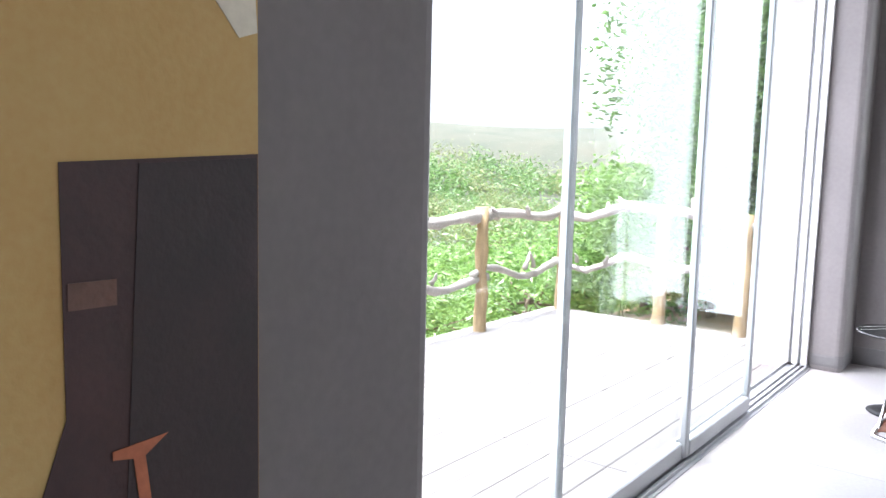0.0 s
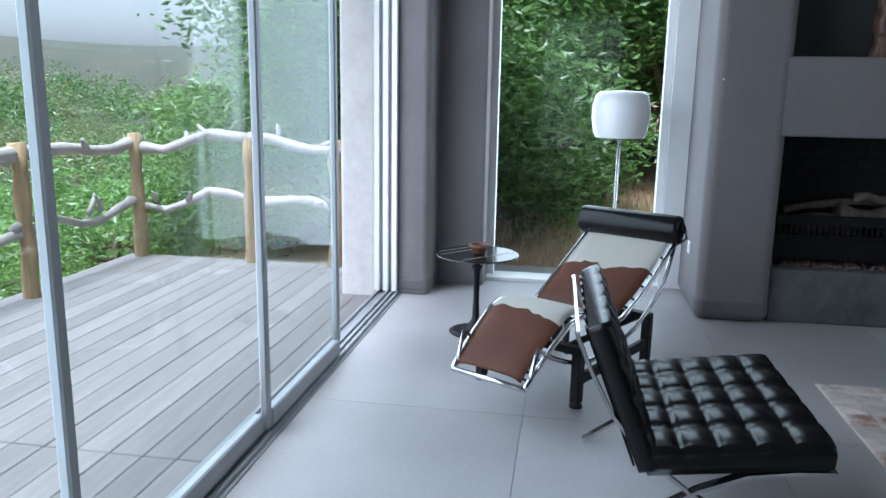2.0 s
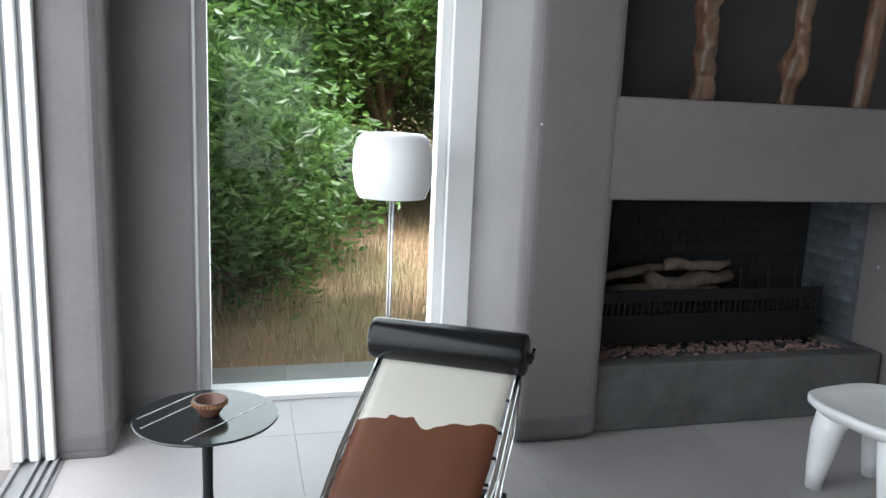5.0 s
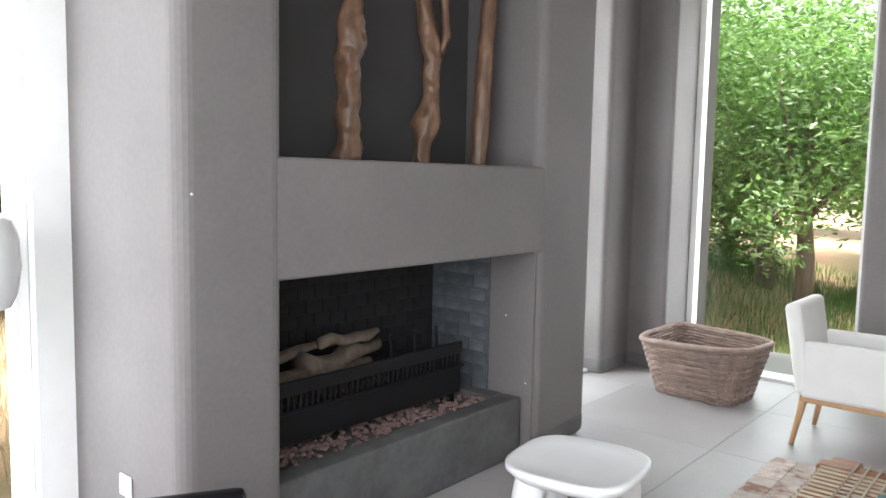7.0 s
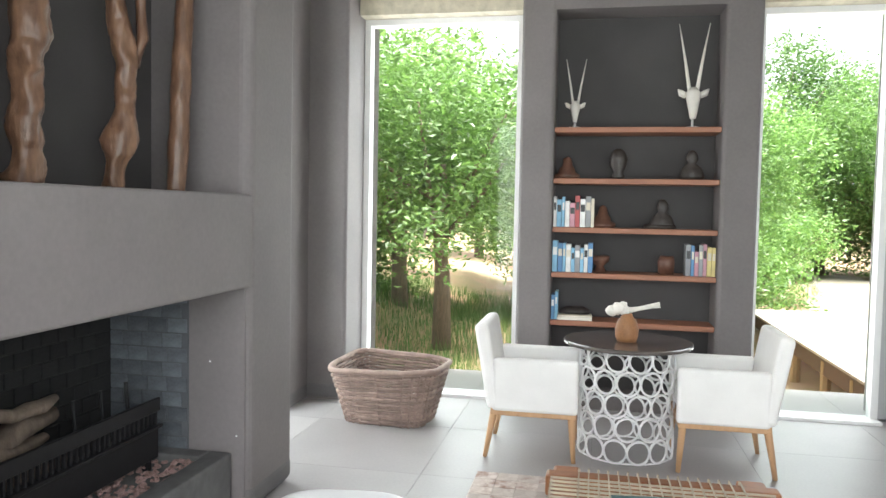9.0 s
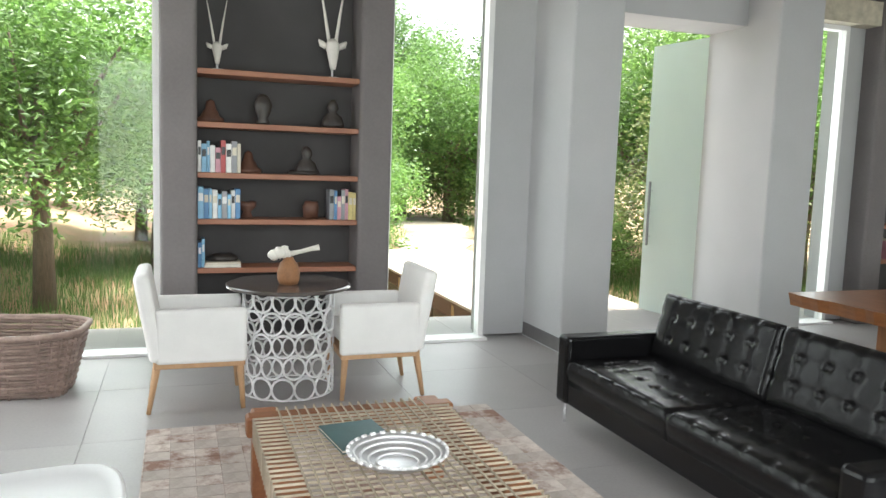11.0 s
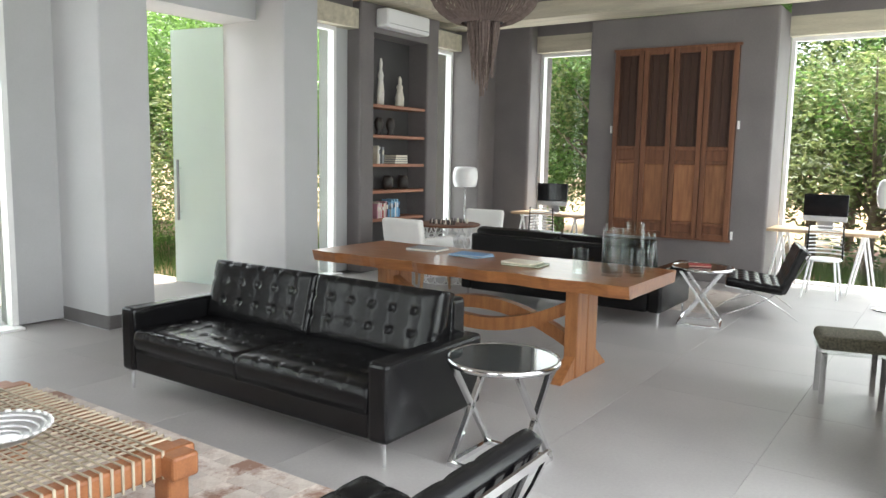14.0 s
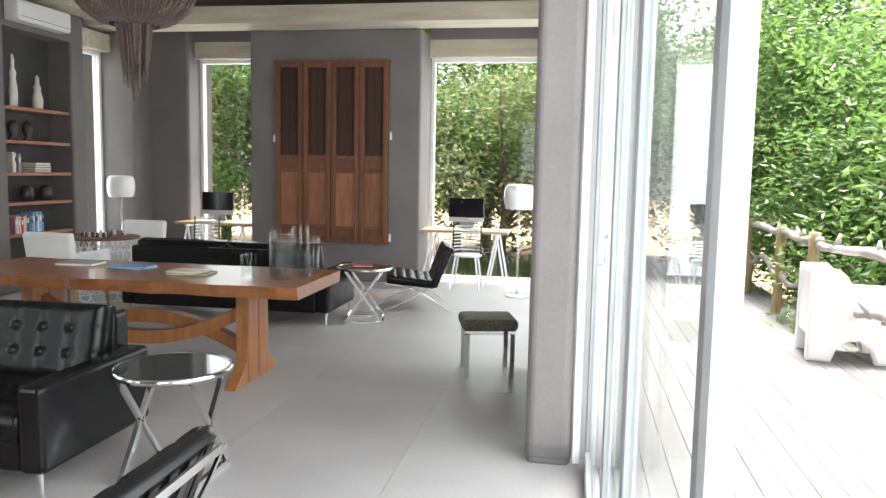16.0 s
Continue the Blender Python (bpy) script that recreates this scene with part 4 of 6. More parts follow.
# ---- sofas ----
def sofa(at, turn, L=2.22, extra=""):
    """Faces +y; origin at the middle of its front edge."""
    t = thing("sofa", "black leather two-seat sofa with tufted cushions and chrome legs", "sofa", at, turn, group="black leather sofas")
    h = L / 2
    aw = 0.13
    part("base", bx(-h + aw, h - aw, -0.86, -0.015, 0.135, 0.27, bevel=0.012), LEATHER, t)
    for s in (-1, 1):
        x0, x1 = sorted((s * h, s * (h - aw)))
        part("armrest", bx(x0, x1, -0.88, 0.0, 0.13, 0.545, bevel=0.028, seg=3), LEATHER, t, smooth=False)
    part("backrest", bx(-h + aw, h - aw, -0.9, -0.75, 0.13, 0.74, bevel=0.03, seg=3), LEATHER, t)
    for s in (-1, 1):
        cx = s * (h - aw) / 2
        b = bmesh.new()
        tufted(b, h - aw - 0.008, 0.69, 0.15, 6, 4, Matrix.Translation((cx, -0.352, 0.262)), depth=0.02, grooves=False)
        part("seat_cushion", b, LEATHER, t, "buttoned seat cushion", smooth=True)
        b = bmesh.new()
        m = Matrix.Translation((cx, -0.745, 0.575)) @ Matrix.Rotation(radians(-76), 4, 'X')
        tufted(b, h - aw - 0.012, 0.40, 0.14, 6, 3, m, depth=0.019, grooves=False)
        part("back_cushion", b, LEATHER, t, "buttoned back cushion", smooth=True)
    for sx in (-1, 1):
        for y in (-0.05, -0.8):
            b = bmesh.new()
            box(b, sx * (h - 0.05) - 0.006, sx * (h - 0.05) + 0.006, y - 0.03, y + 0.03, 0.12, 0.132)
            pipe(b, [(sx * (h - 0.05), y, 0.125), (sx * (h - 0.05), y, 0.0)], [0.013, 0.009], 8)
            part("leg", b, CHROME, t, "slim chrome leg")
    return t


s1 = sofa((3.545, 1.50, 0), 0)
copy_thing(s1, pose(3.55, -3.42, 0, 0, 0, 180))


# ---- chrome crossed-leg side tables ----
def cross_table(at, turn, top_mat):
    t = thing("cross_leg_table", "round chrome side table with crossed legs and dark glass top", "side table", at, turn, group="crossed-leg side tables")
    h, r = 0.56, 0.285
    b = bmesh.new()
    lathe(b, [(r - 0.012, h - 0.03), (r, h - 0.03), (r + 0.004, h - 0.015), (r, h), (r - 0.012, h), (r - 0.012, h - 0.03)], 48)
    part("rim", b, CHROME, t, smooth=True)
    b = bmesh.new()
    lathe(b, [(0, h - 0.012), (r - 0.012, h - 0.012), (r - 0.012, h - 0.004), (0, h - 0.004)], 48)
    part("tabletop", b, top_mat, t, "dark mirror glass top")
    k = 0.185
    for sy in (-1, 1):
        for sx in (-1, 1):
            b = bmesh.new()
            p, q = Vector((sx * k, sy * k, 0.012)), Vector((-sx * k, sy * k, h - 0.03))
            d = q - p
            m = Matrix.Translation((p + q) / 2) @ d.to_track_quat('Z', 'Y').to_matrix().to_4x4()
            box(b, -0.0125, 0.0125, -0.0125, 0.0125, -d.length / 2, d.length / 2, m=m)
            part("leg", b, CHROME, t)
        part("foot_bar", bx(-k - 0.012, k + 0.012, sy * k - 0.0125, sy * k + 0.0125, 0.0, 0.024), CHROME, t)
    for sx in (-1, 1):
        part("foot_bar", bx(sx * k - 0.0125, sx * k + 0.0125, -k + 0.0125, k - 0.0125, 0.0, 0.024), CHROME, t)
    return t


MIRRORTOP = mat("dark_mirror_glass", (0.03, 0.035, 0.035), 0.04, metal=0.0, bump=0.0, spec=1.0)
xt = cross_table((2.045, 1.05, 0), 90, MIRRORTOP)
copy_thing(xt, pose(2.2, -2.98, 0, 0, 0, 12))
book(2.22, -2.95, 0.562, 0.2, 0.15, 0.015, "red", 20, label="small red booklet on the chrome side table")


# ---- long slab table ----
def long_table():
    x0, x1, y0, y1, h = 1.90, 4.66, -1.2, -0.25, 0.755
    t = thing("long_table", "long orange hardwood slab table with heavy trestle legs", "table", ((x0 + x1) / 2, (y0 + y1) / 2, 0))
    hx, hy = (x1 - x0) / 2, (y1 - y0) / 2
    b = bmesh.new()
    n = 40
    r = random.Random(4)
    e1 = [hy + 0.012 * math.sin(k * 0.9) + r.uniform(-0.012, 0.012) for k in range(n + 1)]
    e0 = [-hy - 0.012 * math.sin(k * 0.7) + r.uniform(-0.012, 0.012) for k in range(n + 1)]
    T, B = [], []
    for k in range(n + 1):
        x = -hx + 2 * hx * k / n
        T.append((b.verts.new((x, e0[k], h)), b.verts.new((x, e1[k], h))))
        B.append((b.verts.new((x, e0[k] + 0.025, h - 0.085)), b.verts.new((x, e1[k] - 0.025, h - 0.085))))
    for k in range(n):
        b.faces.new((T[k][0], T[k + 1][0], T[k + 1][1], T[k][1]))
        b.faces.new((B[k][0], B[k][1], B[k + 1][1], B[k + 1][0]))
        b.faces.new((T[k][0], B[k][0], B[k + 1][0], T[k + 1][0]))
        b.faces.new((T[k][1], T[k + 1][1], B[k + 1][1], B[k][1]))
    for k in (0, n):
        b.faces.new((T[k][0], T[k][1], B[k][1], B[k][0]))
    part("tabletop", b, TABLEW, t, "glossy live-edge orange wood slab")
    for s in (-1, 1):
        xx = s * (hx - 0.52)
        for dy in (-0.09, 0.09):
            b = bmesh.new()
            box(b, xx - 0.05, xx + 0.05, dy - 0.085, dy + 0.085, 0.0, h - 0.086, bevel=0.008)
            part("leg", b, LEGW, t)
        for dy, e in ((0.172, 0.22), (-0.172, -0.22)):
            b = bmesh.new()
            v = [b.verts.new((xx + a, dy + (e if z == 0 else 0), z)) for a in (-0.04, 0.04) for z in (0.0,)]
            w = [b.verts.new((xx + a, dy, z)) for a in (-0.04, 0.04) for z in (0.0, 0.16)]
            b.faces.new((v[0], w[1], w[0]))
            b.faces.new((v[1], w[2], w[3]))
            b.faces.new((v[0], v[1], w[3], w[1]))
            b.faces.new((w[0], w[1], w[3], w[2]))
            b.faces.new((v[0], w[0], w[2], v[1]))
            part("foot", b, LEGW, t)
    for sg in (-1, 1):
        b = bmesh.new()
        m = 18
        rows = []
        for k in range(m + 1):
            u = -1 + 2 * k / m
            x = u * (hx - 0.56)
            z = 0.35 + sg * 0.24 * (u * u - 0.35) - (0.0 if sg > 0 else 0.02)
            rows.append([b.verts.new((x, yy, z + zz)) for yy, zz in ((-0.04, -0.05), (0.04, -0.05), (0.04, 0.05), (-0.04, 0.05))])
        for A, B2 in zip(rows, rows[1:]):
            for j in range(4):
                b.faces.new((A[j], A[(j + 1) % 4], B2[(j + 1) % 4], B2[j]))
        b.faces.new(rows[0])
        b.faces.new(rows[-1])
        bmesh.ops.translate(b, verts=b.verts[:], vec=(0, 0.045 * sg, 0))
        part("curved_stretcher", b, LEGW, t, "curved orange wood brace")
    return t


long_table()
book(3.93, -0.90, 0.756, 0.30, 0.22, 0.02, "grey", 5, label="grey magazine lying on the long table")
book(3.45, -0.84, 0.756, 0.30, 0.22, 0.012, "lightblue", -8, label="light blue brochure lying on the long table")
book(3.42, -0.80, 0.769, 0.28, 0.2, 0.012, "blue", 6, label="blue magazine on a brochure")
book(2.87, -0.68, 0.756, 0.3, 0.22, 0.014, "green", 4, label="dark green magazine lying on the long table")
book(2.89, -0.67, 0.771, 0.26, 0.2, 0.012, "cream", -4, label="cream magazine on a green one")


def vase(x, y, r, h, label="tall clear glass cylinder vase on the long table"):
    t = thing("glass_vase", label, "vase", (x, y, 0.756), group="glass vases on the long table")
    b = bmesh.new()
    lathe(b, [(0, 0), (r, 0), (r, h), (r - 0.006, h), (r - 0.006, 0.02), (0, 0.02)], 24)
    g = part("vase_body", b, CLEARG, t, smooth=False)
    return t


for x, y, r, h in ((2.39, -0.60, 0.055, 0.17), (2.17, -0.64, 0.075, 0.33), (2.10, -0.86, 0.065, 0.36), (2.02, -0.72, 0.05, 0.2), (2.25, -0.80, 0.06, 0.24), (2.04, -0.98, 0.045, 0.28)):
    vase(x, y, r, h)


# ---- drum table with rings, and tub chairs ----
def drum_table(at, ring_mat, R=0.30, h=0.70, label="round table on a white ring-lattice drum with dark top", top_mat=None):
    t = thing("drum_table", label, "table", at)
    rr = 0.072
    cols = 13
    for row in range(5):
        z = 0.075 + row * 0.142
        for k in range(cols):
            a = 2 * math.pi * (k + 0.5 * (row % 2)) / cols
            c = Vector((R * math.cos(a), R * math.sin(a), z))
            b = bmesh.new()
            pts = []
            for j in range(16):
                u = 2 * math.pi * j / 16
                aa = a + rr * math.cos(u) / R
                pts.append((R * math.cos(aa), R * math.sin(aa), z + rr * math.sin(u)))
            pipe(b, pts, 0.0085, 6, closed=True)
            part("ring", b, ring_mat, t, smooth=True)
    for z in (0.006, h - 0.005):
        b = bmesh.new()
        pipe(b, [(R * math.cos(2 * math.pi * j / 32), R * math.sin(2 * math.pi * j / 32), z) for j in range(32)], 0.006, 6, closed=True)
        part("hoop", b, ring_mat, t, smooth=True)
    b = bmesh.new()
    lathe(b, [(0, h), (0.40, h), (0.41, h + 0.008), (0.41, h + 0.02), (0.40, h + 0.026), (0, h + 0.026)], 48)
    part("tabletop", b, top_mat or GRANITE, t, "polished dark stone top")
    return t


drum_table((5.67, 2.99, 0), WHITEP)
drum_table((5.45, -3.42, 0), WHITEP, top_mat=SHUTW, label="round wooden-topped games table on a white ring drum")


def tub_chair(at, turn):
    """Faces +y."""
    t = thing("tub_chair", "white upholstered armchair on tapered light oak legs", "armchair", at, turn, group="white armchairs")
    part("seat", bx(-0.22, 0.22, -0.24, 0.27, 0.36, 0.47, bevel=0.03, seg=3), FABRIC, t)
    for s in (-1, 1):
        x0, x1 = sorted((s * 0.28, s * 0.218))
        b = bx(x0, x1, -0.25, 0.28, 0.30, 0.635, bevel=0.022, seg=3)
        part("armrest", b, FABRIC, t)
    b = bmesh.new()
    m = Matrix.Translation((0, -0.28, 0.56)) @ Matrix.Rotation(radians(10), 4, 'X')
    box(b, -0.28, 0.28, -0.045, 0.045, -0.25, 0.29, bevel=0.032, seg=3, m=m)
    part("backrest", b, FABRIC, t)
    part("seat_frame", bx(-0.26, 0.26, -0.26, 0.27, 0.27, 0.315, bevel=0.006, seg=1), OAK, t)
    for sx in (-1, 1):
        for y, dy in ((0.24, 0.02), (-0.24, -0.05)):
            b = bmesh.new()
            pipe(b, [(sx * 0.235, y, 0.29), (sx * 0.25, y + dy, 0.0)], [0.024, 0.014], 8)
            part("leg", b, OAK, t, "tapered oak leg", smooth=True)
    return t


tc1 = tub_chair((5.57, 3.57, 0), 180)
copy_thing(tc1, pose(5.57, 2.43, 0, 0, 0, 0))
copy_thing(tc1, pose(5.35, -2.72, 0, 0, 0, 178))
copy_thing(tc1, pose(5.5, -4.1, 0, 0, 0, 4))

# skull vessel on the drum table
t = thing("gourd_vase", "brown clay gourd vase on the drum table", "vase", (5.62, 3.0, 0.727))
b = bmesh.new()
lathe(b, [(0, 0), (0.06, 0), (0.072, 0.03), (0.075, 0.08), (0.06, 0.13), (0.035, 0.165), (0.028, 0.18), (0.022, 0.18), (0.02, 0.16), (0, 0.15)], 24)
part("vase_body", b, CLAY, t, smooth=True)
t = thing("bone_ornament", "bleached bone ornament resting on the gourd vase", "ornament", (5.62, 3.0, 0.905))
b = bmesh.new()
for (x, y, z, s) in ((0, 0.06, 0.03, 0.04), (0, 0.1, 0.015, 0.035), (0.01, 0.03, 0.05, 0.03), (0, 0.02, 0.02, 0.035)):
    bmesh.ops.create_icosphere(b, subdivisions=2, radius=s, matrix=Matrix.Translation((x, y, z)))
for v in b.verts:
    v.co += 0.012 * noise.noise_vector(v.co * 25)
part("bone_head", b, BONE, t, smooth=True)
b = bmesh.new()
pipe(b, [(0, 0.0, 0.02), (0, -0.07, 0.035), (0, -0.15, 0.055), (0, -0.2, 0.065)], [0.02, 0.014, 0.016, 0.02], 10)
part("bone_shaft", b, BONE, t, smooth=True)


# ---- wicker log basket ----
def basket():
    t = thing("log_basket", "large oblong woven wicker basket, empty, on the floor", "basket", (6.02, 4.665, 0), -4)
    def outline(sx, sy, z, n=56):
        out = []
        for k in range(n):
            a = 2 * math.pi * k / n
            c, s = math.cos(a), math.sin(a)
            out.append((sx * math.copysign(abs(c) ** 0.45, c), sy * math.copysign(abs(s) ** 0.45, s), z))
        return out
    rows = 19
    for k in range(rows):
        f = k / (rows - 1)
        b = bmesh.new()
        o = outline(0.23 + 0.12 * f, 0.30 + 0.09 * f, 0.015 + 0.385 * f)
        pts = []
        for j, p in enumerate(o):
            w = 0.007 * (1 if (j // 2 + k) % 2 else -1)
            q = Vector((p[0], p[1], 0))
            q = q * (1 + w / q.length)
            pts.append((q.x, q.y, p[2] + 0.02 * f * math.sin(4 * math.pi * j / 56)))
        pipe(b, pts, 0.0115, 6, closed=True)
        part("weave_band", b, WICKER, t, smooth=True)
    for j in range(28):
        b = bmesh.new()
        lo, hi = outline(0.23, 0.30, 0.0, 28)[j], outline(0.35, 0.39, 0.40, 28)[j]
        rod(b, lo, hi, 0.009, n=6)
        part("stake", b, WICKER, t)
    b = bmesh.new()
    pipe(b, [(p[0] * 1.01, p[1] * 1.01, 0.41 + 0.015 * math.sin(4 * math.pi * j / 56)) for j, p in enumerate(outline(0.355, 0.395, 0.40))], 0.02, 8, closed=True)
    part("rim", b, WICKER, t, "thick plaited rim", smooth=True)
    b = bmesh.new()
    b.faces.new([b.verts.new(p) for p in outline(0.225, 0.295, 0.008)])
    bmesh.ops.solidify(b, geom=b.faces[:], thickness=0.01)
    part("base", b, WICKER, t)


basket()

# ---- shelves and what stands on them ----
SH_A = (2.215, 1.815, 1.43, 1.072, 0.69)


def shelves(y0, y1, zs):
    for z in zs:
        mesh_thing("shelf_board", bx(6.70, 7.0, y0, y1, z - 0.042, z, bevel=0.004, seg=1), SHELFW, "reddish-brown wooden shelf board fixed in the niche", "shelf", group="niche shelf boards")


shelves(2.30, 3.55, SH_A)
shelves(-4.63, -3.45, SH_A)


def antelope_skull(y, z, s):
    t = thing("antelope_ornament", "white antelope mask with long straight horns on a stand", "ornament", (6.84, y, z), 90, group="horned masks on the top shelf")
    b = bmesh.new()
    lathe(b, [(0, 0), (0.06, 0), (0.06, 0.012), (0.01, 0.018), (0.008, 0.09), (0, 0.09)], 16)
    part("stand", b, WHITEP, t, smooth=True)
    b = bmesh.new()
    pipe(b, [(0, 0.03, 0.07 * s), (0, 0.025, 0.12 * s), (0, 0.015, 0.19 * s), (0, 0.0, 0.25 * s), (0, -0.02, 0.29 * s)], [0.022 * s, 0.032 * s, 0.045 * s, 0.058 * s, 0.035 * s], 14)
    part("face", b, BONE, t, smooth=True)
    for sx in (-1, 1):
        b = bmesh.new()
        pipe(b, [(sx * 0.05 * s, 0, 0.24 * s), (sx * 0.085 * s, 0, 0.26 * s), (sx * 0.11 * s, 0, 0.29 * s)], [0.022 * s, 0.026 * s, 0.005], 8)
        part("ear", b, BONE, t, smooth=True)
        b = bmesh.new()
        pipe(b, [(sx * 0.025 * s, -0.01, 0.27 * s), (sx * 0.06 * s, -0.03, 0.5 * s), (sx * 0.11 * s, -0.05, 0.78 * s)], [0.015 * s, 0.011 * s, 0.003], 8)
        part("horn", b, BONE, t, "slender tapering horn", smooth=True)


antelope_skull(3.40, 2.215, 0.72)
antelope_skull(2.50, 2.215, 1.05)


def carving(y, z, profile, material, label, depth=0.6, x=6.83):
    b = bmesh.new()
    lathe(b, profile, 18, Matrix.Diagonal((depth, 1, 1, 1)))
    for v in b.verts:
        v.co += 0.008 * noise.noise_vector(v.co * 22 + Vector((y, z, 0)))
    ob = mesh_thing("carving", b, material, label, "carving", smooth=True)
    ob.matrix_basis = pose(x, y, z + 0.002)
    return ob


HEAD = [(0, 0), (0.05, 0), (0.055, 0.02), (0.035, 0.05), (0.06, 0.1), (0.07, 0.16), (0.055, 0.21), (0.03, 0.235), (0, 0.24)]
BUST = [(0, 0), (0.09, 0), (0.095, 0.03), (0.075, 0.09), (0.03, 0.13), (0.045, 0.165), (0.04, 0.2), (0.02, 0.225), (0, 0.23)]
PYR = [(0, 0), (0.1, 0), (0.1, 0.03), (0.07, 0.05), (0.065, 0.08), (0.04, 0.1), (0.03, 0.16), (0, 0.18)]
carving(3.45, 1.815, PYR, BROWNC, "small brown carved figure on the shelf")
carving(3.05, 1.815, HEAD, BRONZE, "dark carved mask standing on the shelf")
carving(2.49, 1.815, BUST, BRONZE, "dark bronze bust standing on the shelf")
carving(2.70, 1.43, BUST, BRONZE, "dark seated figure on the shelf")
carving(2.72, 1.43, [(0, 0), (0.13, 0), (0.12, 0.03), (0, 0.035)], BRONZE, "dark carved plinth on the shelf", x=6.82)
carving(3.16, 1.43, PYR, BROWNC, "small brown carved cup on the shelf", 0.8)
carving(3.17, 1.072, [(0, 0), (0.05, 0), (0.03, 0.05), (0.07, 0.09), (0.075, 0.13), (0, 0.12)], BROWNC, "brown wooden footed bowl on the shelf", 0.8)
carving(2.66, 1.072, [(0, 0), (0.06, 0), (0.065, 0.1), (0.05, 0.14), (0, 0.14)], BROWNC, "brown carved pot on the shelf", 0.8)
carving(3.36, 0.73, [(0, 0), (0.13, 0), (0.12, 0.03), (0.07, 0.055), (0, 0.05)], BRONZE, "dark carved crocodile shape lying on books", 0.45)


def stand_books(y, step, z, cols, seed):
    """Upright books whose spines face the room."""
    r = random.Random(seed)
    for c in cols:
        w, h, d = r.uniform(0.022, 0.042), r.uniform(0.19, 0.25), r.uniform(0.14, 0.18)
        t = thing("book", "%s book standing upright in a row on the shelf" % {"lightblue": "light blue"}.get(c, c), "book", (6.72 + d / 2 + r.uniform(0, 0.015), y + step * w / 2, z + 0.001), group="books in the niches")
        part("cover", bx(-d / 2, d / 2, -w / 2, w / 2, 0, h, bevel=0.002, seg=1), BOOKM[c], t)
        part("title_band", bx(-d / 2 - 0.0008, -d / 2, -w / 2 + 0.004, w / 2 - 0.004, h * 0.55, h * 0.8), BOOKM[r.choice(("white", "black", "cream"))], t)
        y += step * (w + 0.002)


stand_books(3.545, -1, 1.43, ("white", "lightblue", "lightblue", "white", "pink", "red", "white", "grey", "cream"), 1)
stand_books(3.545, -1, 1.072, ("lightblue", "blue", "lightblue", "white", "lightblue", "grey", "lightblue", "white", "blue"), 2)
stand_books(2.305, 1, 1.072, ("yellow", "yellow", "pink", "grey", "pink", "blue", "grey"), 3)
stand_books(3.545, -1, 0.69, ("blue", "lightblue"), 4)
book(6.82, 3.36, 0.691, 0.2, 0.28, 0.02, "white", 0, label="white book lying flat on the shelf")
book(6.82, 3.36, 0.712, 0.19, 0.27, 0.018, "cream", 3, label="cream book lying flat on a white one")
# second bookcase
for y, s, h in ((-3.78, 1.0, 0.62), (-4.2, 1.2, 0.42)):
    carving(y, 2.215, [(0, 0), (0.05 * s, 0), (0.055 * s, h * 0.3), (0.035 * s, h * 0.55), (0.045 * s, h * 0.65), (0.02 * s, h * 0.75), (0.025 * s, h * 0.9), (0.012, h), (0, h)], BONE if h > 0.5 else PAGES, "tall pale figure standing on the top shelf", 0.9)
for y in (-3.75, -4.0):
    carving(y, 1.815, HEAD, BRONZE, "dark carved head standing on the shelf", 0.9)
for y in (-3.95, -4.3):
    carving(y, 1.072, [(0, 0), (0.07, 0), (0.09, 0.08), (0.08, 0.15), (0.05, 0.19), (0, 0.19)], BRONZE, "dark round pot standing on the shelf", 0.9)
stand_books(-3.6, -1, 1.43, ("cream", "white", "black", "grey"), 6)
for k in range(4):
    book(6.82, -4.12, 1.431 + k * 0.03, 0.2, 0.3, 0.028, ("black", "grey", "black", "cream")[k], k * 2, label="dark book lying in a stack on the shelf", group="stacked books")
stand_books(-3.6, -1, 0.69, ("pink", "cream", "pink", "white", "red", "cream", "pink", "black", "blue", "grey", "lightblue", "blue", "lightblue", "white", "lightblue", "blue"), 7)

# air conditioner above the second bookcase
t = thing("air_conditioner", "white split air conditioner mounted above the bookcase", "air conditioner", (6.56, -3.92, 3.15))
part("casing", bx(-0.11, 0.1, -0.46, 0.46, 0.03, 0.27, bevel=0.03, seg=3), WHITEP, t)
part("flap", bx(-0.112, -0.03, -0.42, 0.42, 0.022, 0.036, bevel=0.004, seg=1), FRAMEWHITE, t)
part("grille", bx(-0.114, -0.108, -0.43, 0.43, 0.075, 0.08), SKIRT, t)


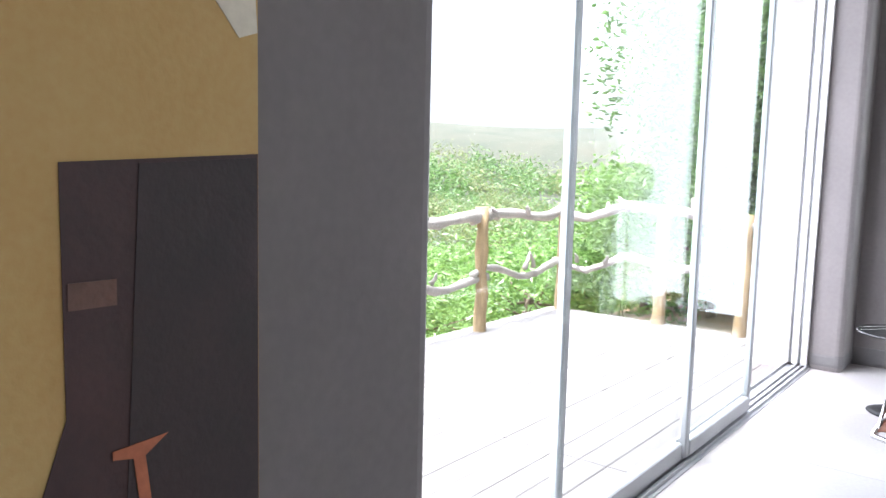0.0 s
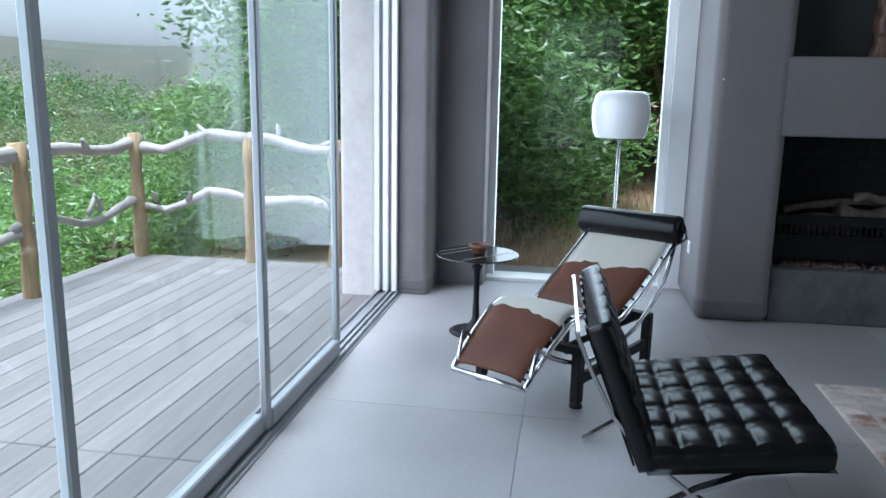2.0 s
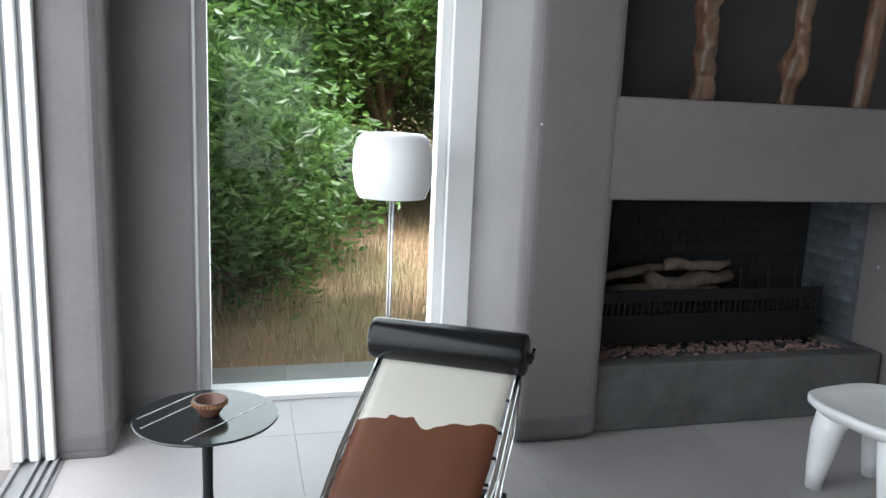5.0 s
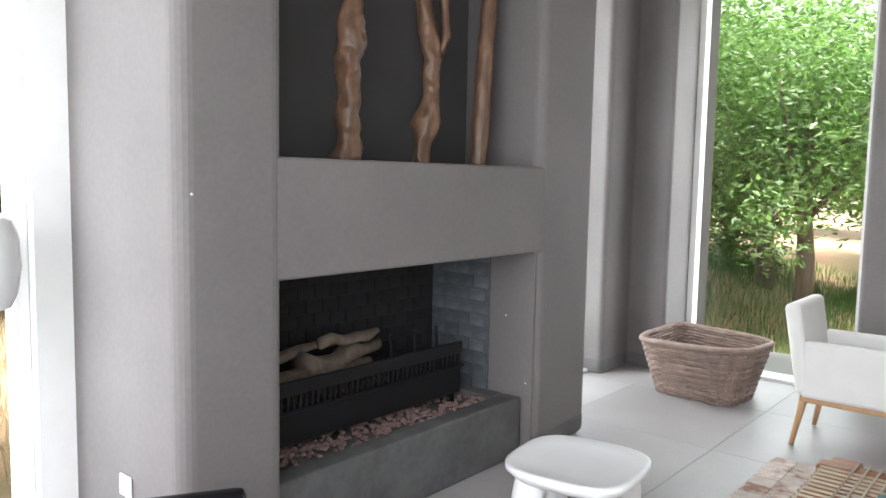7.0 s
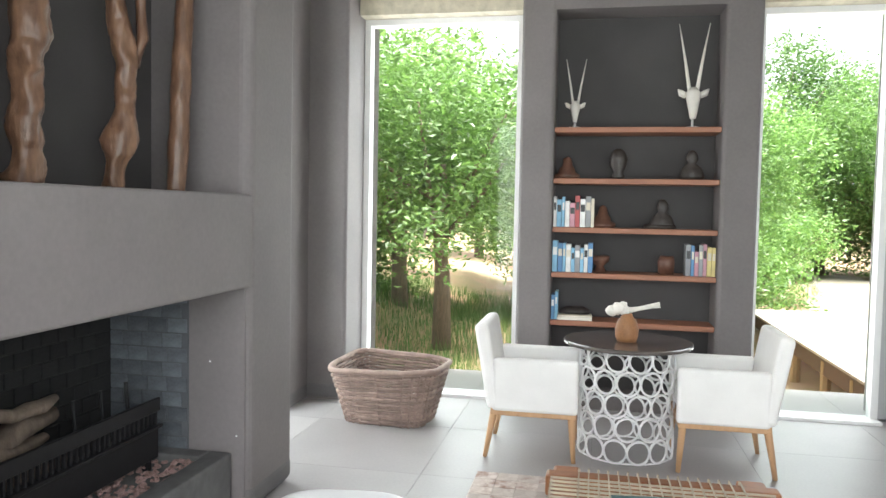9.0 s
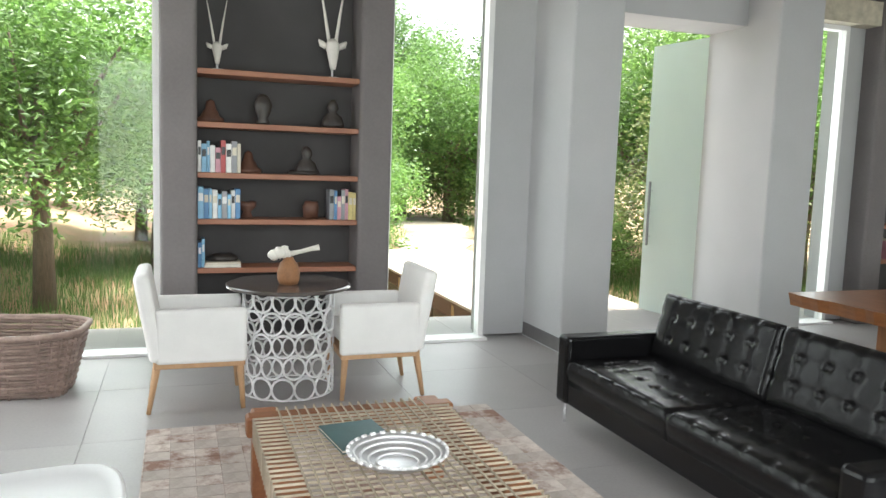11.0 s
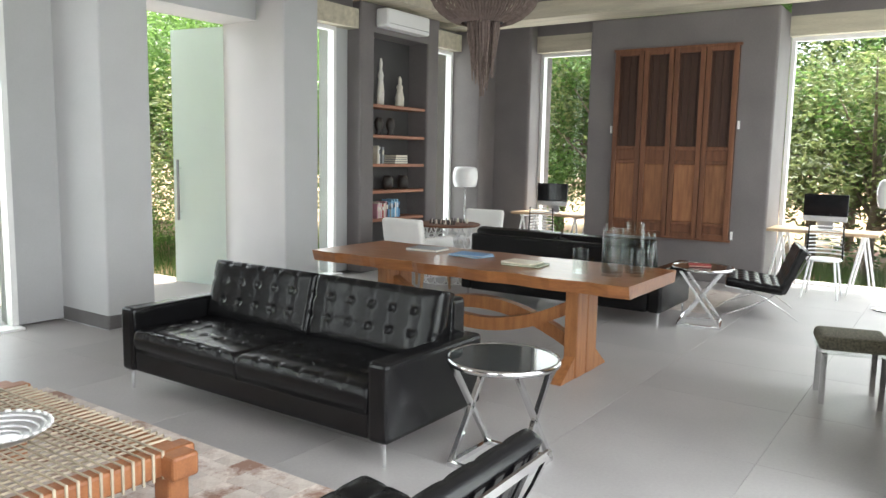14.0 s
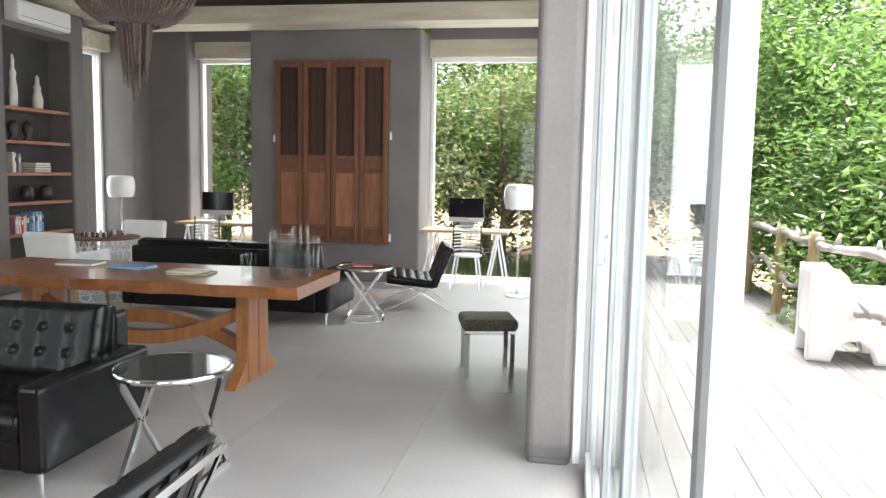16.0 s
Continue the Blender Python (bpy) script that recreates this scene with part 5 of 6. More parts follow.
# ---- hanging lamp of twine ----
def twine_lamp():
    t = thing("chandelier", "dark twine basket chandelier with long hanging fringe", "chandelier", (4.42, -2.50, 0))
    r = random.Random(11)
    for k in range(90):
        a = 2 * math.pi * k / 90
        b = bmesh.new()
        pts = []
        for j in range(9):
            f = j / 8
            R = 0.6 * math.cos(f * 1.25) ** 0.8 + 0.03 * r.uniform(-1, 1) * (1 - f)
            pts.append((R * math.cos(a), R * math.sin(a), 3.42 - 0.52 * math.sin(f * 1.4)))
        pipe(b, pts, 0.011, 5)
        part("twine_strand", b, TWIG, t)
    for k in range(70):
        a, R = r.uniform(0, 6.283), 0.17 * math.sqrt(r.random())
        z1 = 2.92
        z0 = z1 - r.uniform(0.35, 0.78) * (1.1 - R * 2)
        b = bmesh.new()
        pipe(b, [(R * math.cos(a), R * math.sin(a), z1), (R * math.cos(a) * 0.9 + r.uniform(-0.02, 0.02), R * math.sin(a) * 0.9, (z0 + z1) / 2), (R * math.cos(a) * 0.75, R * math.sin(a) * 0.75, z0)], [0.013, 0.012, 0.008], 5)
        part("fringe_strand", b, TWIG, t)
    for z, R in ((3.42, 0.6), (2.92, 0.19)):
        b = bmesh.new()
        pipe(b, [(R * math.cos(2 * math.pi * j / 32), R * math.sin(2 * math.pi * j / 32), z) for j in range(32)], 0.012, 6, closed=True)
        part("hoop", b, BLACKM, t, smooth=True)
    b = bmesh.new()
    lathe(b, [(0, 2.96), (0.12, 2.98), (0.3, 3.12), (0.42, 3.4), (0, 3.4)], 24)
    part("inner_basket", b, TWIG, t)
    b = bmesh.new()
    rod(b, (0, 0, 3.4), (0, 0, TOP), 0.012)
    part("rod", b, BLACKM, t)


twine_lamp()


# ---- antique shutters on the far block ----
def shutters():
    x0, x1, z0, z1, y = 2.62, 4.22, 0.56, 2.97, SBY + 0.035
    t = thing("shutter_panel", "antique reddish wooden folding shutters hung on the wall", "shutters", (0, 0, 0))
    part("backing", bx(x0, x1, SBY + 0.001, SBY + 0.02, z0, z1), DARKW, t)
    w = (x1 - x0) / 4
    zm, zt = 1.50, 1.68
    for k in range(4):
        a, c = x0 + k * w + 0.006, x0 + (k + 1) * w - 0.006
        leaf = part("leaf", bx(a, a + 0.06, SBY + 0.02, y + 0.03, z0, z1, bevel=0.004, seg=1), SHUTW, t)
        part("stile", bx(c - 0.06, c, SBY + 0.02, y + 0.03, z0, z1, bevel=0.004, seg=1), SHUTW, leaf)
        for q0, q1 in ((z0, z0 + 0.06), (z0 + 0.16, z0 + 0.2), (zm, zm + 0.05), (zt, zt + 0.05), (z1 - 0.06, z1)):
            part("rail", bx(a + 0.06, c - 0.06, SBY + 0.02, y + 0.024, q0, q1, bevel=0.004, seg=1), SHUTW, leaf)
        part("lower_panel", bx(a + 0.06, c - 0.06, SBY + 0.021, y, z0 + 0.2, zm, bevel=0.006, seg=1), PANELW, leaf, "plain reddish panel")
        part("mid_panel", bx(a + 0.06, c - 0.06, SBY + 0.021, y, zm + 0.05, zt), SHUTW, leaf)
        part("foot_panel", bx(a + 0.06, c - 0.06, SBY + 0.021, y - 0.003, z0 + 0.06, z0 + 0.16), SHUTW, leaf)
        for i in range(3):
            u = a + 0.06 + (c - a - 0.12) * (i + 0.5) / 3
            part("lattice_bar", bx(u - 0.004, u + 0.004, SBY + 0.02, y - 0.004, zt + 0.05, z1 - 0.06), DARKW, leaf)
    for x, z in ((x0 - 0.03, 0.62), (x1 + 0.03, 0.62), (x0 - 0.03, 2.0), (x1 + 0.03, 1.95)):
        part("hinge", bx(x - 0.012, x + 0.012, SBY + 0.001, SBY + 0.03, z - 0.05, z + 0.05), FRAMEWHITE, t)
    part("frame", bx(x0 - 0.02, x1 + 0.02, SBY + 0.001, y + 0.02, z1, z1 + 0.03), SHUTW, t)
    part("frame", bx(x0 - 0.02, x1 + 0.02, SBY + 0.001, y + 0.02, z0 - 0.025, z0), SHUTW, t)


shutters()


# ---- desks with computers ----
def desk(x0, x1):
    y0, y1, h = -6.2, -5.62, 0.745
    t = thing("desk", "pale wooden desk on white trestles by the window", "desk", ((x0 + x1) / 2, (y0 + y1) / 2, 0), group="desks by the far windows")
    hx, hy = (x1 - x0) / 2, (y1 - y0) / 2
    part("desktop", bx(-hx, hx, -hy, hy, h - 0.035, h, bevel=0.004, seg=1), PINE, t)
    for s in (-1, 1):
        for sy in (-1, 1):
            for e in (-1, 1):
                b = bmesh.new()
                rod(b, (s * (hx - 0.16), sy * 0.2, h - 0.04), (s * (hx - 0.16) + e * 0.13, sy * 0.24, 0.0), 0.014, n=8)
                part("trestle_leg", b, WHITEP, t)
        part("trestle_bar", bx(s * (hx - 0.16) - 0.02, s * (hx - 0.16) + 0.02, -0.24, 0.24, h - 0.065, h - 0.036), WHITEP, t)


def computer(x):
    t = thing("computer", "slim silver all-in-one computer with black screen on the desk", "computer", (x, -5.92, 0.746), group="desk computers")
    part("screen", bx(-0.245, 0.245, -0.012, 0.006, 0.165, 0.43, bevel=0.004, seg=1), SCREEN, t)
    part("chin", bx(-0.245, 0.245, -0.012, 0.006, 0.10, 0.165, bevel=0.004, seg=1), SILVER, t)
    b = bmesh.new()
    m = Matrix.Translation((0, -0.05, 0.09)) @ Matrix.Rotation(radians(-20), 4, 'X')
    box(b, -0.09, 0.09, -0.005, 0.005, -0.09, 0.1, m=m)
    part("stand", b, SILVER, t)
    part("stand_foot", bx(-0.09, 0.09, -0.1, 0.09, 0.0, 0.006), SILVER, t)
    t = thing("keyboard", "thin white keyboard in front of the computer", "keyboard", (x, -5.70, 0.746), group="desk keyboards")
    part("keyboard_body", bx(-0.2, 0.2, -0.05, 0.06, 0, 0.008, bevel=0.002, seg=1), WHITEP, t)
    for r_ in range(3):
        part("key_row", bx(-0.19, 0.19, -0.04 + r_ * 0.03, -0.016 + r_ * 0.03, 0.008, 0.011), FRAMEWHITE, t)


def wire_chair(at, turn):
    t = thing("slat_back_chair", "white desk chair with striped slatted back", "chair", at, turn, group="desk chairs")
    b = bmesh.new()
    lathe(b, [(0, 0.43), (0.19, 0.43), (0.2, 0.44), (0.19, 0.455), (0, 0.45)], 24)
    part("seat", b, WHITEP, t, smooth=True)
    for k in range(8):
        z = 0.5 + k * 0.045
        b = bmesh.new()
        R = 0.2 - 0.004 * k
        pipe(b, [(R * math.cos(a), -R * math.sin(a) * 0.8 - 0.02, z) for a in [math.pi * j / 12 for j in range(13)]], 0.009, 6)
        part("back_slat", b, WHITEP, t, smooth=True)
    for sx in (-1, 1):
        b = bmesh.new()
        rod(b, (sx * 0.19, -0.02, 0.45), (sx * 0.18, -0.03, 0.84), 0.01, n=8)
        part("back_post", b, BLACKM, t)
        for sy in (-1, 1):
            b = bmesh.new()
            rod(b, (sx * 0.13, sy * 0.13, 0.435), (sx * 0.19, sy * 0.19, 0.0), 0.013, n=8)
            part("leg", b, WHITEP, t)


desk(0.98, 2.19)
desk(4.63, 5.80)
computer(1.59)
computer(5.27)
wire_chair((1.5, -5.42, 0), 0)
wire_chair((5.2, -5.42, 0), 0)

# patterned bench seat on acrylic legs beside the west block
t = thing("bench_seat", "low bench with patterned dark cushion on clear acrylic legs", "bench", (0.74, -1.25, 0), 14)
part("cushion", bx(-0.21, 0.21, -0.2, 0.2, 0.36, 0.45, bevel=0.035, seg=3), PATTERN, t)
part("seat_plate", bx(-0.2, 0.2, -0.19, 0.19, 0.335, 0.36), CLEARG, t)
for sx in (-1, 1):
    for sy in (-1, 1):
        part("leg", bx(sx * 0.17 - 0.016, sx * 0.17 + 0.016, sy * 0.16 - 0.016, sy * 0.16 + 0.016, 0, 0.335), CHROME, t)

# chess pieces on the games table
r = random.Random(3)
for k in range(24):
    a, R = 2 * math.pi * k / 24, 0.22 + 0.08 * (k % 2)
    b = bmesh.new()
    lathe(b, [(0, 0), (0.016, 0), (0.012, 0.012), (0.007, 0.03), (0.012, 0.045), (0, 0.055)], 10)
    ob = mesh_thing("game_piece", b, BRONZE if k % 3 else PAGES, "small turned game piece on the games table", "game piece", group="game pieces", smooth=True)
    ob.matrix_basis = pose(5.45 - 0.18 + 0.045 * (k % 8), -3.42 + (-0.17 if k < 8 else 0.12 if k < 16 else 0.17), 0.728)

# ---- painting on the west block ----
OCHRE = mat("ochre_paint", (0.45, 0.27, 0.09), 0.8, noise_scale=3, color2=(0.5, 0.36, 0.15), bump=0.2)
UMBER = mat("umber_paint", (0.016, 0.011, 0.011), 0.6, noise_scale=7, color2=(0.035, 0.018, 0.018), bump=0.3)
MAROON = mat("maroon_paint", (0.06, 0.024, 0.022), 0.6, noise_scale=6, color2=(0.028, 0.014, 0.014), bump=0.3)
RUSTP = mat("rust_paint", (0.4, 0.12, 0.05), 0.6, noise_scale=9, vary=0.3, bump=0.2)
t = thing("painting", "large canvas painting of a dark chair on ochre", "painting", (0.332, 0, 0))
part("canvas", bx(0.0, 0.014, -1.25, 0.11, 0.5, 2.15), OCHRE, t)


def painted(pts, material, off):
    """A flat painted shape on the canvas, from (y, z) corners."""
    b = bmesh.new()
    b.faces.new([b.verts.new((0.014 + off, y, z)) for y, z in pts])
    ex = bmesh.ops.extrude_face_region(b, geom=b.faces[:])
    bmesh.ops.translate(b, verts=[v for v in ex["geom"] if isinstance(v, bmesh.types.BMVert)], vec=(0.001, 0, 0))
    part("painted_shape", b, material, t)


painted([(-0.15, 1.33), (0.108, 1.345), (0.108, 0.5), (-0.32, 0.5), (-0.22, 0.85), (-0.15, 1.05)], MAROON, 0.001)
painted([(-0.06, 1.33), (0.105, 1.34), (0.105, 0.5), (-0.09, 0.5), (-0.085, 0.9)], UMBER, 0.0025)
painted([(-0.145, 1.2), (-0.09, 1.2), (-0.09, 1.17), (-0.145, 1.17)], BROWNC, 0.0025)
painted([(-0.1, 1.0), (-0.03, 1.005), (-0.06, 0.985), (-0.05, 0.9), (-0.065, 0.9), (-0.075, 0.985), (-0.1, 0.99)], RUSTP, 0.004)
painted([(0.02, 1.56), (0.1, 1.62), (0.108, 1.5), (0.08, 1.49)], BOOKM["cream"], 0.001)

# ---- rug ----
rug = mesh_thing("rug", bx(2.36, 5.02, 1.80, 3.86, 0.0, 0.006), RUG, "pale patchwork hide rug in cream and brown", "rug")
rug2 = mesh_thing("rug", bx(2.3, 4.7, -5.0, -3.5, 0.0, 0.006), RUG, "pale patchwork hide rug before the far sofa", "rug")

# ---- deck, rail and garden ----
deck = mesh_thing("deck", bx(-2.5, -0.16, -7.5, 5.95, -0.25, -0.06), POSTW, "weathered timber deck on joists", "deck", kind="structure")


def knotty(bm, a, b, r, seed, n=9, sag=0.05, ends=(1.0, 0.8)):
    rr = random.Random(seed)
    a, b = Vector(a), Vector(b)
    L = (b - a).length
    k = max(5, int(L / 0.16))
    pts, rad = [], []
    ph, am = rr.uniform(0, 6), rr.uniform(0.3, 1.0)
    for i in range(k + 1):
        f = i / k
        w = math.sin(f * 6.5 + ph) * am * math.sin(math.pi * f) ** 0.5
        pts.append(a.lerp(b, f) + Vector((rr.uniform(-0.012, 0.012), rr.uniform(-0.012, 0.012), sag * w + rr.uniform(-0.01, 0.01))))
        rad.append(r * (ends[0] + (ends[1] - ends[0]) * f) * rr.uniform(0.82, 1.15))
    pipe(bm, pts, rad, n)


def rail_post(x, y, h=1.0, r=0.055):
    b = bmesh.new()
    knotty(b, (x, y, -0.25), (x, y, h), r, int(x * 31 + y * 17), 10, 0.0, (1.05, 0.95))
    return mesh_thing("rail_post", b, POSTW, "round brown timber post of the deck railing", "post", group="deck railing posts", smooth=True)


def rail_pole(a, b_, r, seed, sag=0.06):
    b = bmesh.new()
    knotty(b, a, b_, r, seed, 9, sag)
    t = mesh_thing("rail_pole", b, DRIFT, "knotted silver driftwood pole of the deck railing", "rail", group="deck railing poles", smooth=True)
    rr = random.Random(seed)
    for k in range(2):
        f = rr.uniform(0.2, 0.8)
        p = Vector(a).lerp(Vector(b_), f)
        c = bmesh.new()
        q = p + Vector((rr.uniform(-0.15, 0.15), rr.uniform(-0.2, 0.2), rr.uniform(0.05, 0.15)))
        pipe(c, [p, p.lerp(q, 0.5) + Vector((0, 0.02, 0)), q], [r * 0.7, r * 0.5, r * 0.25], 7)
        part("knot_branch", c, DRIFT, t, smooth=True)
    return t


PX, NY = -2.40, 5.88
for y in (5.86, 4.52, 2.85, 1.7, 0.6, -0.45, -1.3, -3.58, -4.82, -6.33):
    rail_post(PX if y > -1 else -2.25, y)
for x in (-1.42, -0.70):
    rail_post(x, NY, 0.98)
ys = (5.86, 4.52, 2.85, 1.7, 0.6, -0.45, -1.3, -3.58, -4.82, -6.33)
for i, (a, b_) in enumerate(zip(ys, ys[1:])):
    xa, xb = (PX if a > -1 else -2.25), (PX if b_ > -1 else -2.25)
    rail_pole((xa - 0.02, a + 0.12, 0.93), (xb - 0.02, b_ - 0.12, 0.9), 0.05, 40 + i, 0.05)
    rail_pole((xa - 0.02, a + 0.1, 0.42), (xb - 0.02, b_ - 0.1, 0.45), 0.036, 60 + i, 0.11)
rail_pole((PX - 0.1, NY, 0.9), (-1.42, NY, 0.98), 0.048, 81, 0.1)
rail_pole((-1.42, NY, 0.98), (-0.55, NY, 0.9), 0.045, 82, 0.03)
rail_pole((PX - 0.1, NY, 0.45), (-1.42, NY, 0.48), 0.036, 83, 0.12)
rail_pole((-1.42, NY, 0.5), (-0.55, NY, 0.45), 0.04, 84, 0.03)

# moulded white garden chair on the deck
def garden_chair():
    """Faces +x; thick moulded sides with an arch between the feet."""
    t = thing("garden_chair", "white moulded plastic armchair standing on the deck", "chair", (-1.93, -2.7, -0.026), 174)
    t.scale = (1.15, 1.1, 1.02)
    side = [(0.0, 0.0), (0.17, 0.0), (0.2, 0.1), (0.27, 0.18), (0.36, 0.19), (0.43, 0.13), (0.47, 0.0), (0.66, 0.0), (0.66, 0.55), (0.62, 0.6), (0.36, 0.6), (0.3, 0.63), (0.25, 0.73), (0.2, 0.78), (0.0, 0.78)]
    for y0, y1 in ((-0.27, -0.17), (0.17, 0.27)):
        b = bmesh.new()
        f = b.faces.new([b.verts.new((x, y0, z)) for x, z in side])
        ex = bmesh.ops.extrude_face_region(b, geom=[f])
        bmesh.ops.translate(b, verts=[v for v in ex["geom"] if isinstance(v, bmesh.types.BMVert)], vec=(0, y1 - y0, 0))
        bmesh.ops.bevel(b, geom=[g for g in b.edges if abs(g.verts[0].co.y - g.verts[1].co.y) < 1e-4], offset=0.018, segments=2, affect='EDGES')
        part("side", b, WHITEP, t)
    part("seat", bx(0.05, 0.64, -0.169, 0.169, 0.27, 0.37, bevel=0.02), WHITEP, t)
    part("backrest", bx(0.0, 0.13, -0.169, 0.169, 0.2, 0.775, bevel=0.025), WHITEP, t)


garden_chair()

# low grey garden wall on the slope
slab("wall_garden", 1.5, 3.6, 13.0, 13.25, -0.2, 0.74, CONC, "low grey garden wall among the trees", bevel=0.02)

# ---- ground ----
SOIL = mat("garden_soil", (0.4, 0.21, 0.145), 0.95, noise_scale=0.9, color2=(0.2, 0.19, 0.09), bump=0.6, fine=14)
nt = SOIL.node_tree
soil_geo = nt.nodes.new("ShaderNodeNewGeometry")
soil_xyz = nt.nodes.new("ShaderNodeSeparateXYZ")
nt.links.new(soil_geo.outputs["Position"], soil_xyz.inputs[0])
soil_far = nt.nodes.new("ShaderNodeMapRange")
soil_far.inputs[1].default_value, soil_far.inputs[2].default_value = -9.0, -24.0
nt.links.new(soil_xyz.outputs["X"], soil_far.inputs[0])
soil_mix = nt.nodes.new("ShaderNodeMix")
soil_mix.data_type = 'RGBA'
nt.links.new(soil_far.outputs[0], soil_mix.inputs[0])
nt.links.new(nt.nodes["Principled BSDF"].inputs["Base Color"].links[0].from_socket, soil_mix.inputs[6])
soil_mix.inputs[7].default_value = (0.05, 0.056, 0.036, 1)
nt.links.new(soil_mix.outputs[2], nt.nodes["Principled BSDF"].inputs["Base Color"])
DIRT = mat("pale_path_dirt", (0.33, 0.28, 0.22), 0.95, noise_scale=1.2, vary=0.15, bump=0.4, fine=20)


def gz(x, y):
    """Height of the ground."""
    d = max(0, -x - 2.2)
    z = -0.32 - min(2.6, 0.35 * d) if x < 0 else -0.32
    if y > 5.8:
        k = min(1.0, max(0.0, (x + 2.5) / 3.0))
        z += k * min(1.2, 0.05 * (y - 5.8)) + 0.25 * k * min(1, (y - 5.8))
    if x < -60:
        z += min(14, 0.13 * (-x - 60))
    if 6.0 < x < 14 and -2.5 < y < 3.5:
        z -= 0.3 * math.sin(math.pi * (x - 6) / 8) ** 0.5 * math.sin(math.pi * (y + 2.5) / 6) ** 0.5
    z += 0.12 * noise.noise(Vector((x * 0.35, y * 0.35, 0)))
    return z


b = bmesh.new()
gx = [-400, -250, -160, -110, -80, -60, -45, -32, -24] + [-18 + 0.75 * k for k in range(49)] + [20, 26, 34, 46, 70, 110, 180, 300]
gy = [-300, -180, -110, -70, -46, -34, -26, -20] + [-16 + 0.75 * k for k in range(44)] + [18, 22, 28, 36, 50, 80, 140, 300]
grid = [[b.verts.new((x, y, gz(x, y))) for y in gy] for x in gx]
for i in range(len(gx) - 1):
    for j in range(len(gy) - 1):
        b.faces.new((grid[i][j], grid[i + 1][j], grid[i + 1][j + 1], grid[i][j + 1]))
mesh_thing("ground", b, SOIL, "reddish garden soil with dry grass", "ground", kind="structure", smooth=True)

# boardwalk and sandy path on the entrance side
BWALK = mat("boardwalk_wood", (0.36, 0.325, 0.285), 0.85, noise_scale=3, vary=0.2, bump=0.4, stretch=(8, 1, 8), obvary=0.12)
t = thing("boardwalk", "pale timber boardwalk leading away from the entrance", "boardwalk", (0, 0, 0), kind="structure")
for k in range(44):
    x = 7.25 + k * 0.155
    part("plank", bx(x, x + 0.145, -1.5, 0.66, -0.05, -0.015, bevel=0.005, seg=1), BWALK, t)
for y in (-1.4, -0.4, 0.58):
    part("joist", bx(7.2, 14.0, y - 0.04, y + 0.04, -0.25, -0.052), DARKW, t)
for x in (7.9, 8.9, 9.9, 11.2, 12.6):
    for y in (-1.4, 0.58):
        b = bmesh.new()
        rod(b, (x, y, -0.7), (x, y, -0.1), 0.06, n=8)
        part("pile", b, POSTW, t)
t = thing("path", "pale sandy path winding into the trees", "path", (0, 0, 0), kind="structure")
b = bmesh.new()
rows = []
for k in range(26):
    f = k / 25
    x = 13.9 + 15 * f
    y = -0.4 - 3.4 * math.sin(f * 2.2)
    w = 0.95 + 0.2 * math.sin(k)
    rows.append([b.verts.new((x, y + s * w, gz(x, y + s * w) + 0.03)) for s in (-1, -0.4, 0.4, 1)])
for A, B in zip(rows, rows[1:]):
    for j in range(3):
        b.faces.new((A[j], A[j + 1], B[j + 1], B[j]))
part("path_surface", b, DIRT, t, smooth=True)


# ---- trees and bushes ----
def leaf_mat(name, c1, c2):
    m = bpy.data.materials.new(name)
    m.use_nodes = True
    nt = m.node_tree
    nt.nodes.remove(nt.nodes["Principled BSDF"])
    geo = nt.nodes.new("ShaderNodeNewGeometry")
    oi = nt.nodes.new("ShaderNodeObjectInfo")
    ramp = nt.nodes.new("ShaderNodeValToRGB")
    ramp.color_ramp.elements[0].color, ramp.color_ramp.elements[1].color = (*c1, 1), (*c2, 1)
    nt.links.new(geo.outputs["Random Per Island"], ramp.inputs[0])
    mr = nt.nodes.new("ShaderNodeMapRange")
    mr.inputs[3].default_value, mr.inputs[4].default_value = 0.85, 1.2
    nt.links.new(oi.outputs["Random"], mr.inputs[0])
    h = nt.nodes.new("ShaderNodeHueSaturation")
    nt.links.new(mr.outputs[0], h.inputs["Value"])
    nt.links.new(ramp.outputs[0], h.inputs["Color"])
    d = nt.nodes.new("ShaderNodeBsdfDiffuse")
    tr = nt.nodes.new("ShaderNodeBsdfTranslucent")
    gl = nt.nodes.new("ShaderNodeBsdfGlossy")
    gl.inputs["Roughness"].default_value = 0.45
    for s in (d, tr):
        nt.links.new(h.outputs[0], s.inputs[0])
    m1 = nt.nodes.new("ShaderNodeMixShader")
    m1.inputs[0].default_value = 0.5
    nt.links.new(d.outputs[0], m1.inputs[1])
    nt.links.new(tr.outputs[0], m1.inputs[2])
    m2 = nt.nodes.new("ShaderNodeMixShader")
    m2.inputs[0].default_value = 0.06
    nt.links.new(m1.outputs[0], m2.inputs[1])
    nt.links.new(gl.outputs[0], m2.inputs[2])
    nt.links.new(m2.outputs[0], nt.nodes["Material Output"].inputs[0])
    return m


LEAF = leaf_mat("green_leaves", (0.09, 0.18, 0.04), (0.23, 0.4, 0.1))
LEAFD = leaf_mat("dark_leaves", (0.06, 0.13, 0.035), (0.16, 0.29, 0.075))
LEAFO = leaf_mat("olive_leaves", (0.11, 0.15, 0.05), (0.25, 0.29, 0.11))
DRYG = leaf_mat("dry_grass", (0.48, 0.36, 0.22), (0.66, 0.54, 0.36))
GRASSG = leaf_mat("green_grass", (0.07, 0.15, 0.03), (0.14, 0.25, 0.06))
BARK = mat("grey_bark", (0.17, 0.13, 0.1), 0.9, noise_scale=9, vary=0.3, bump=0.8, fine=30, stretch=(4, 4, 1))


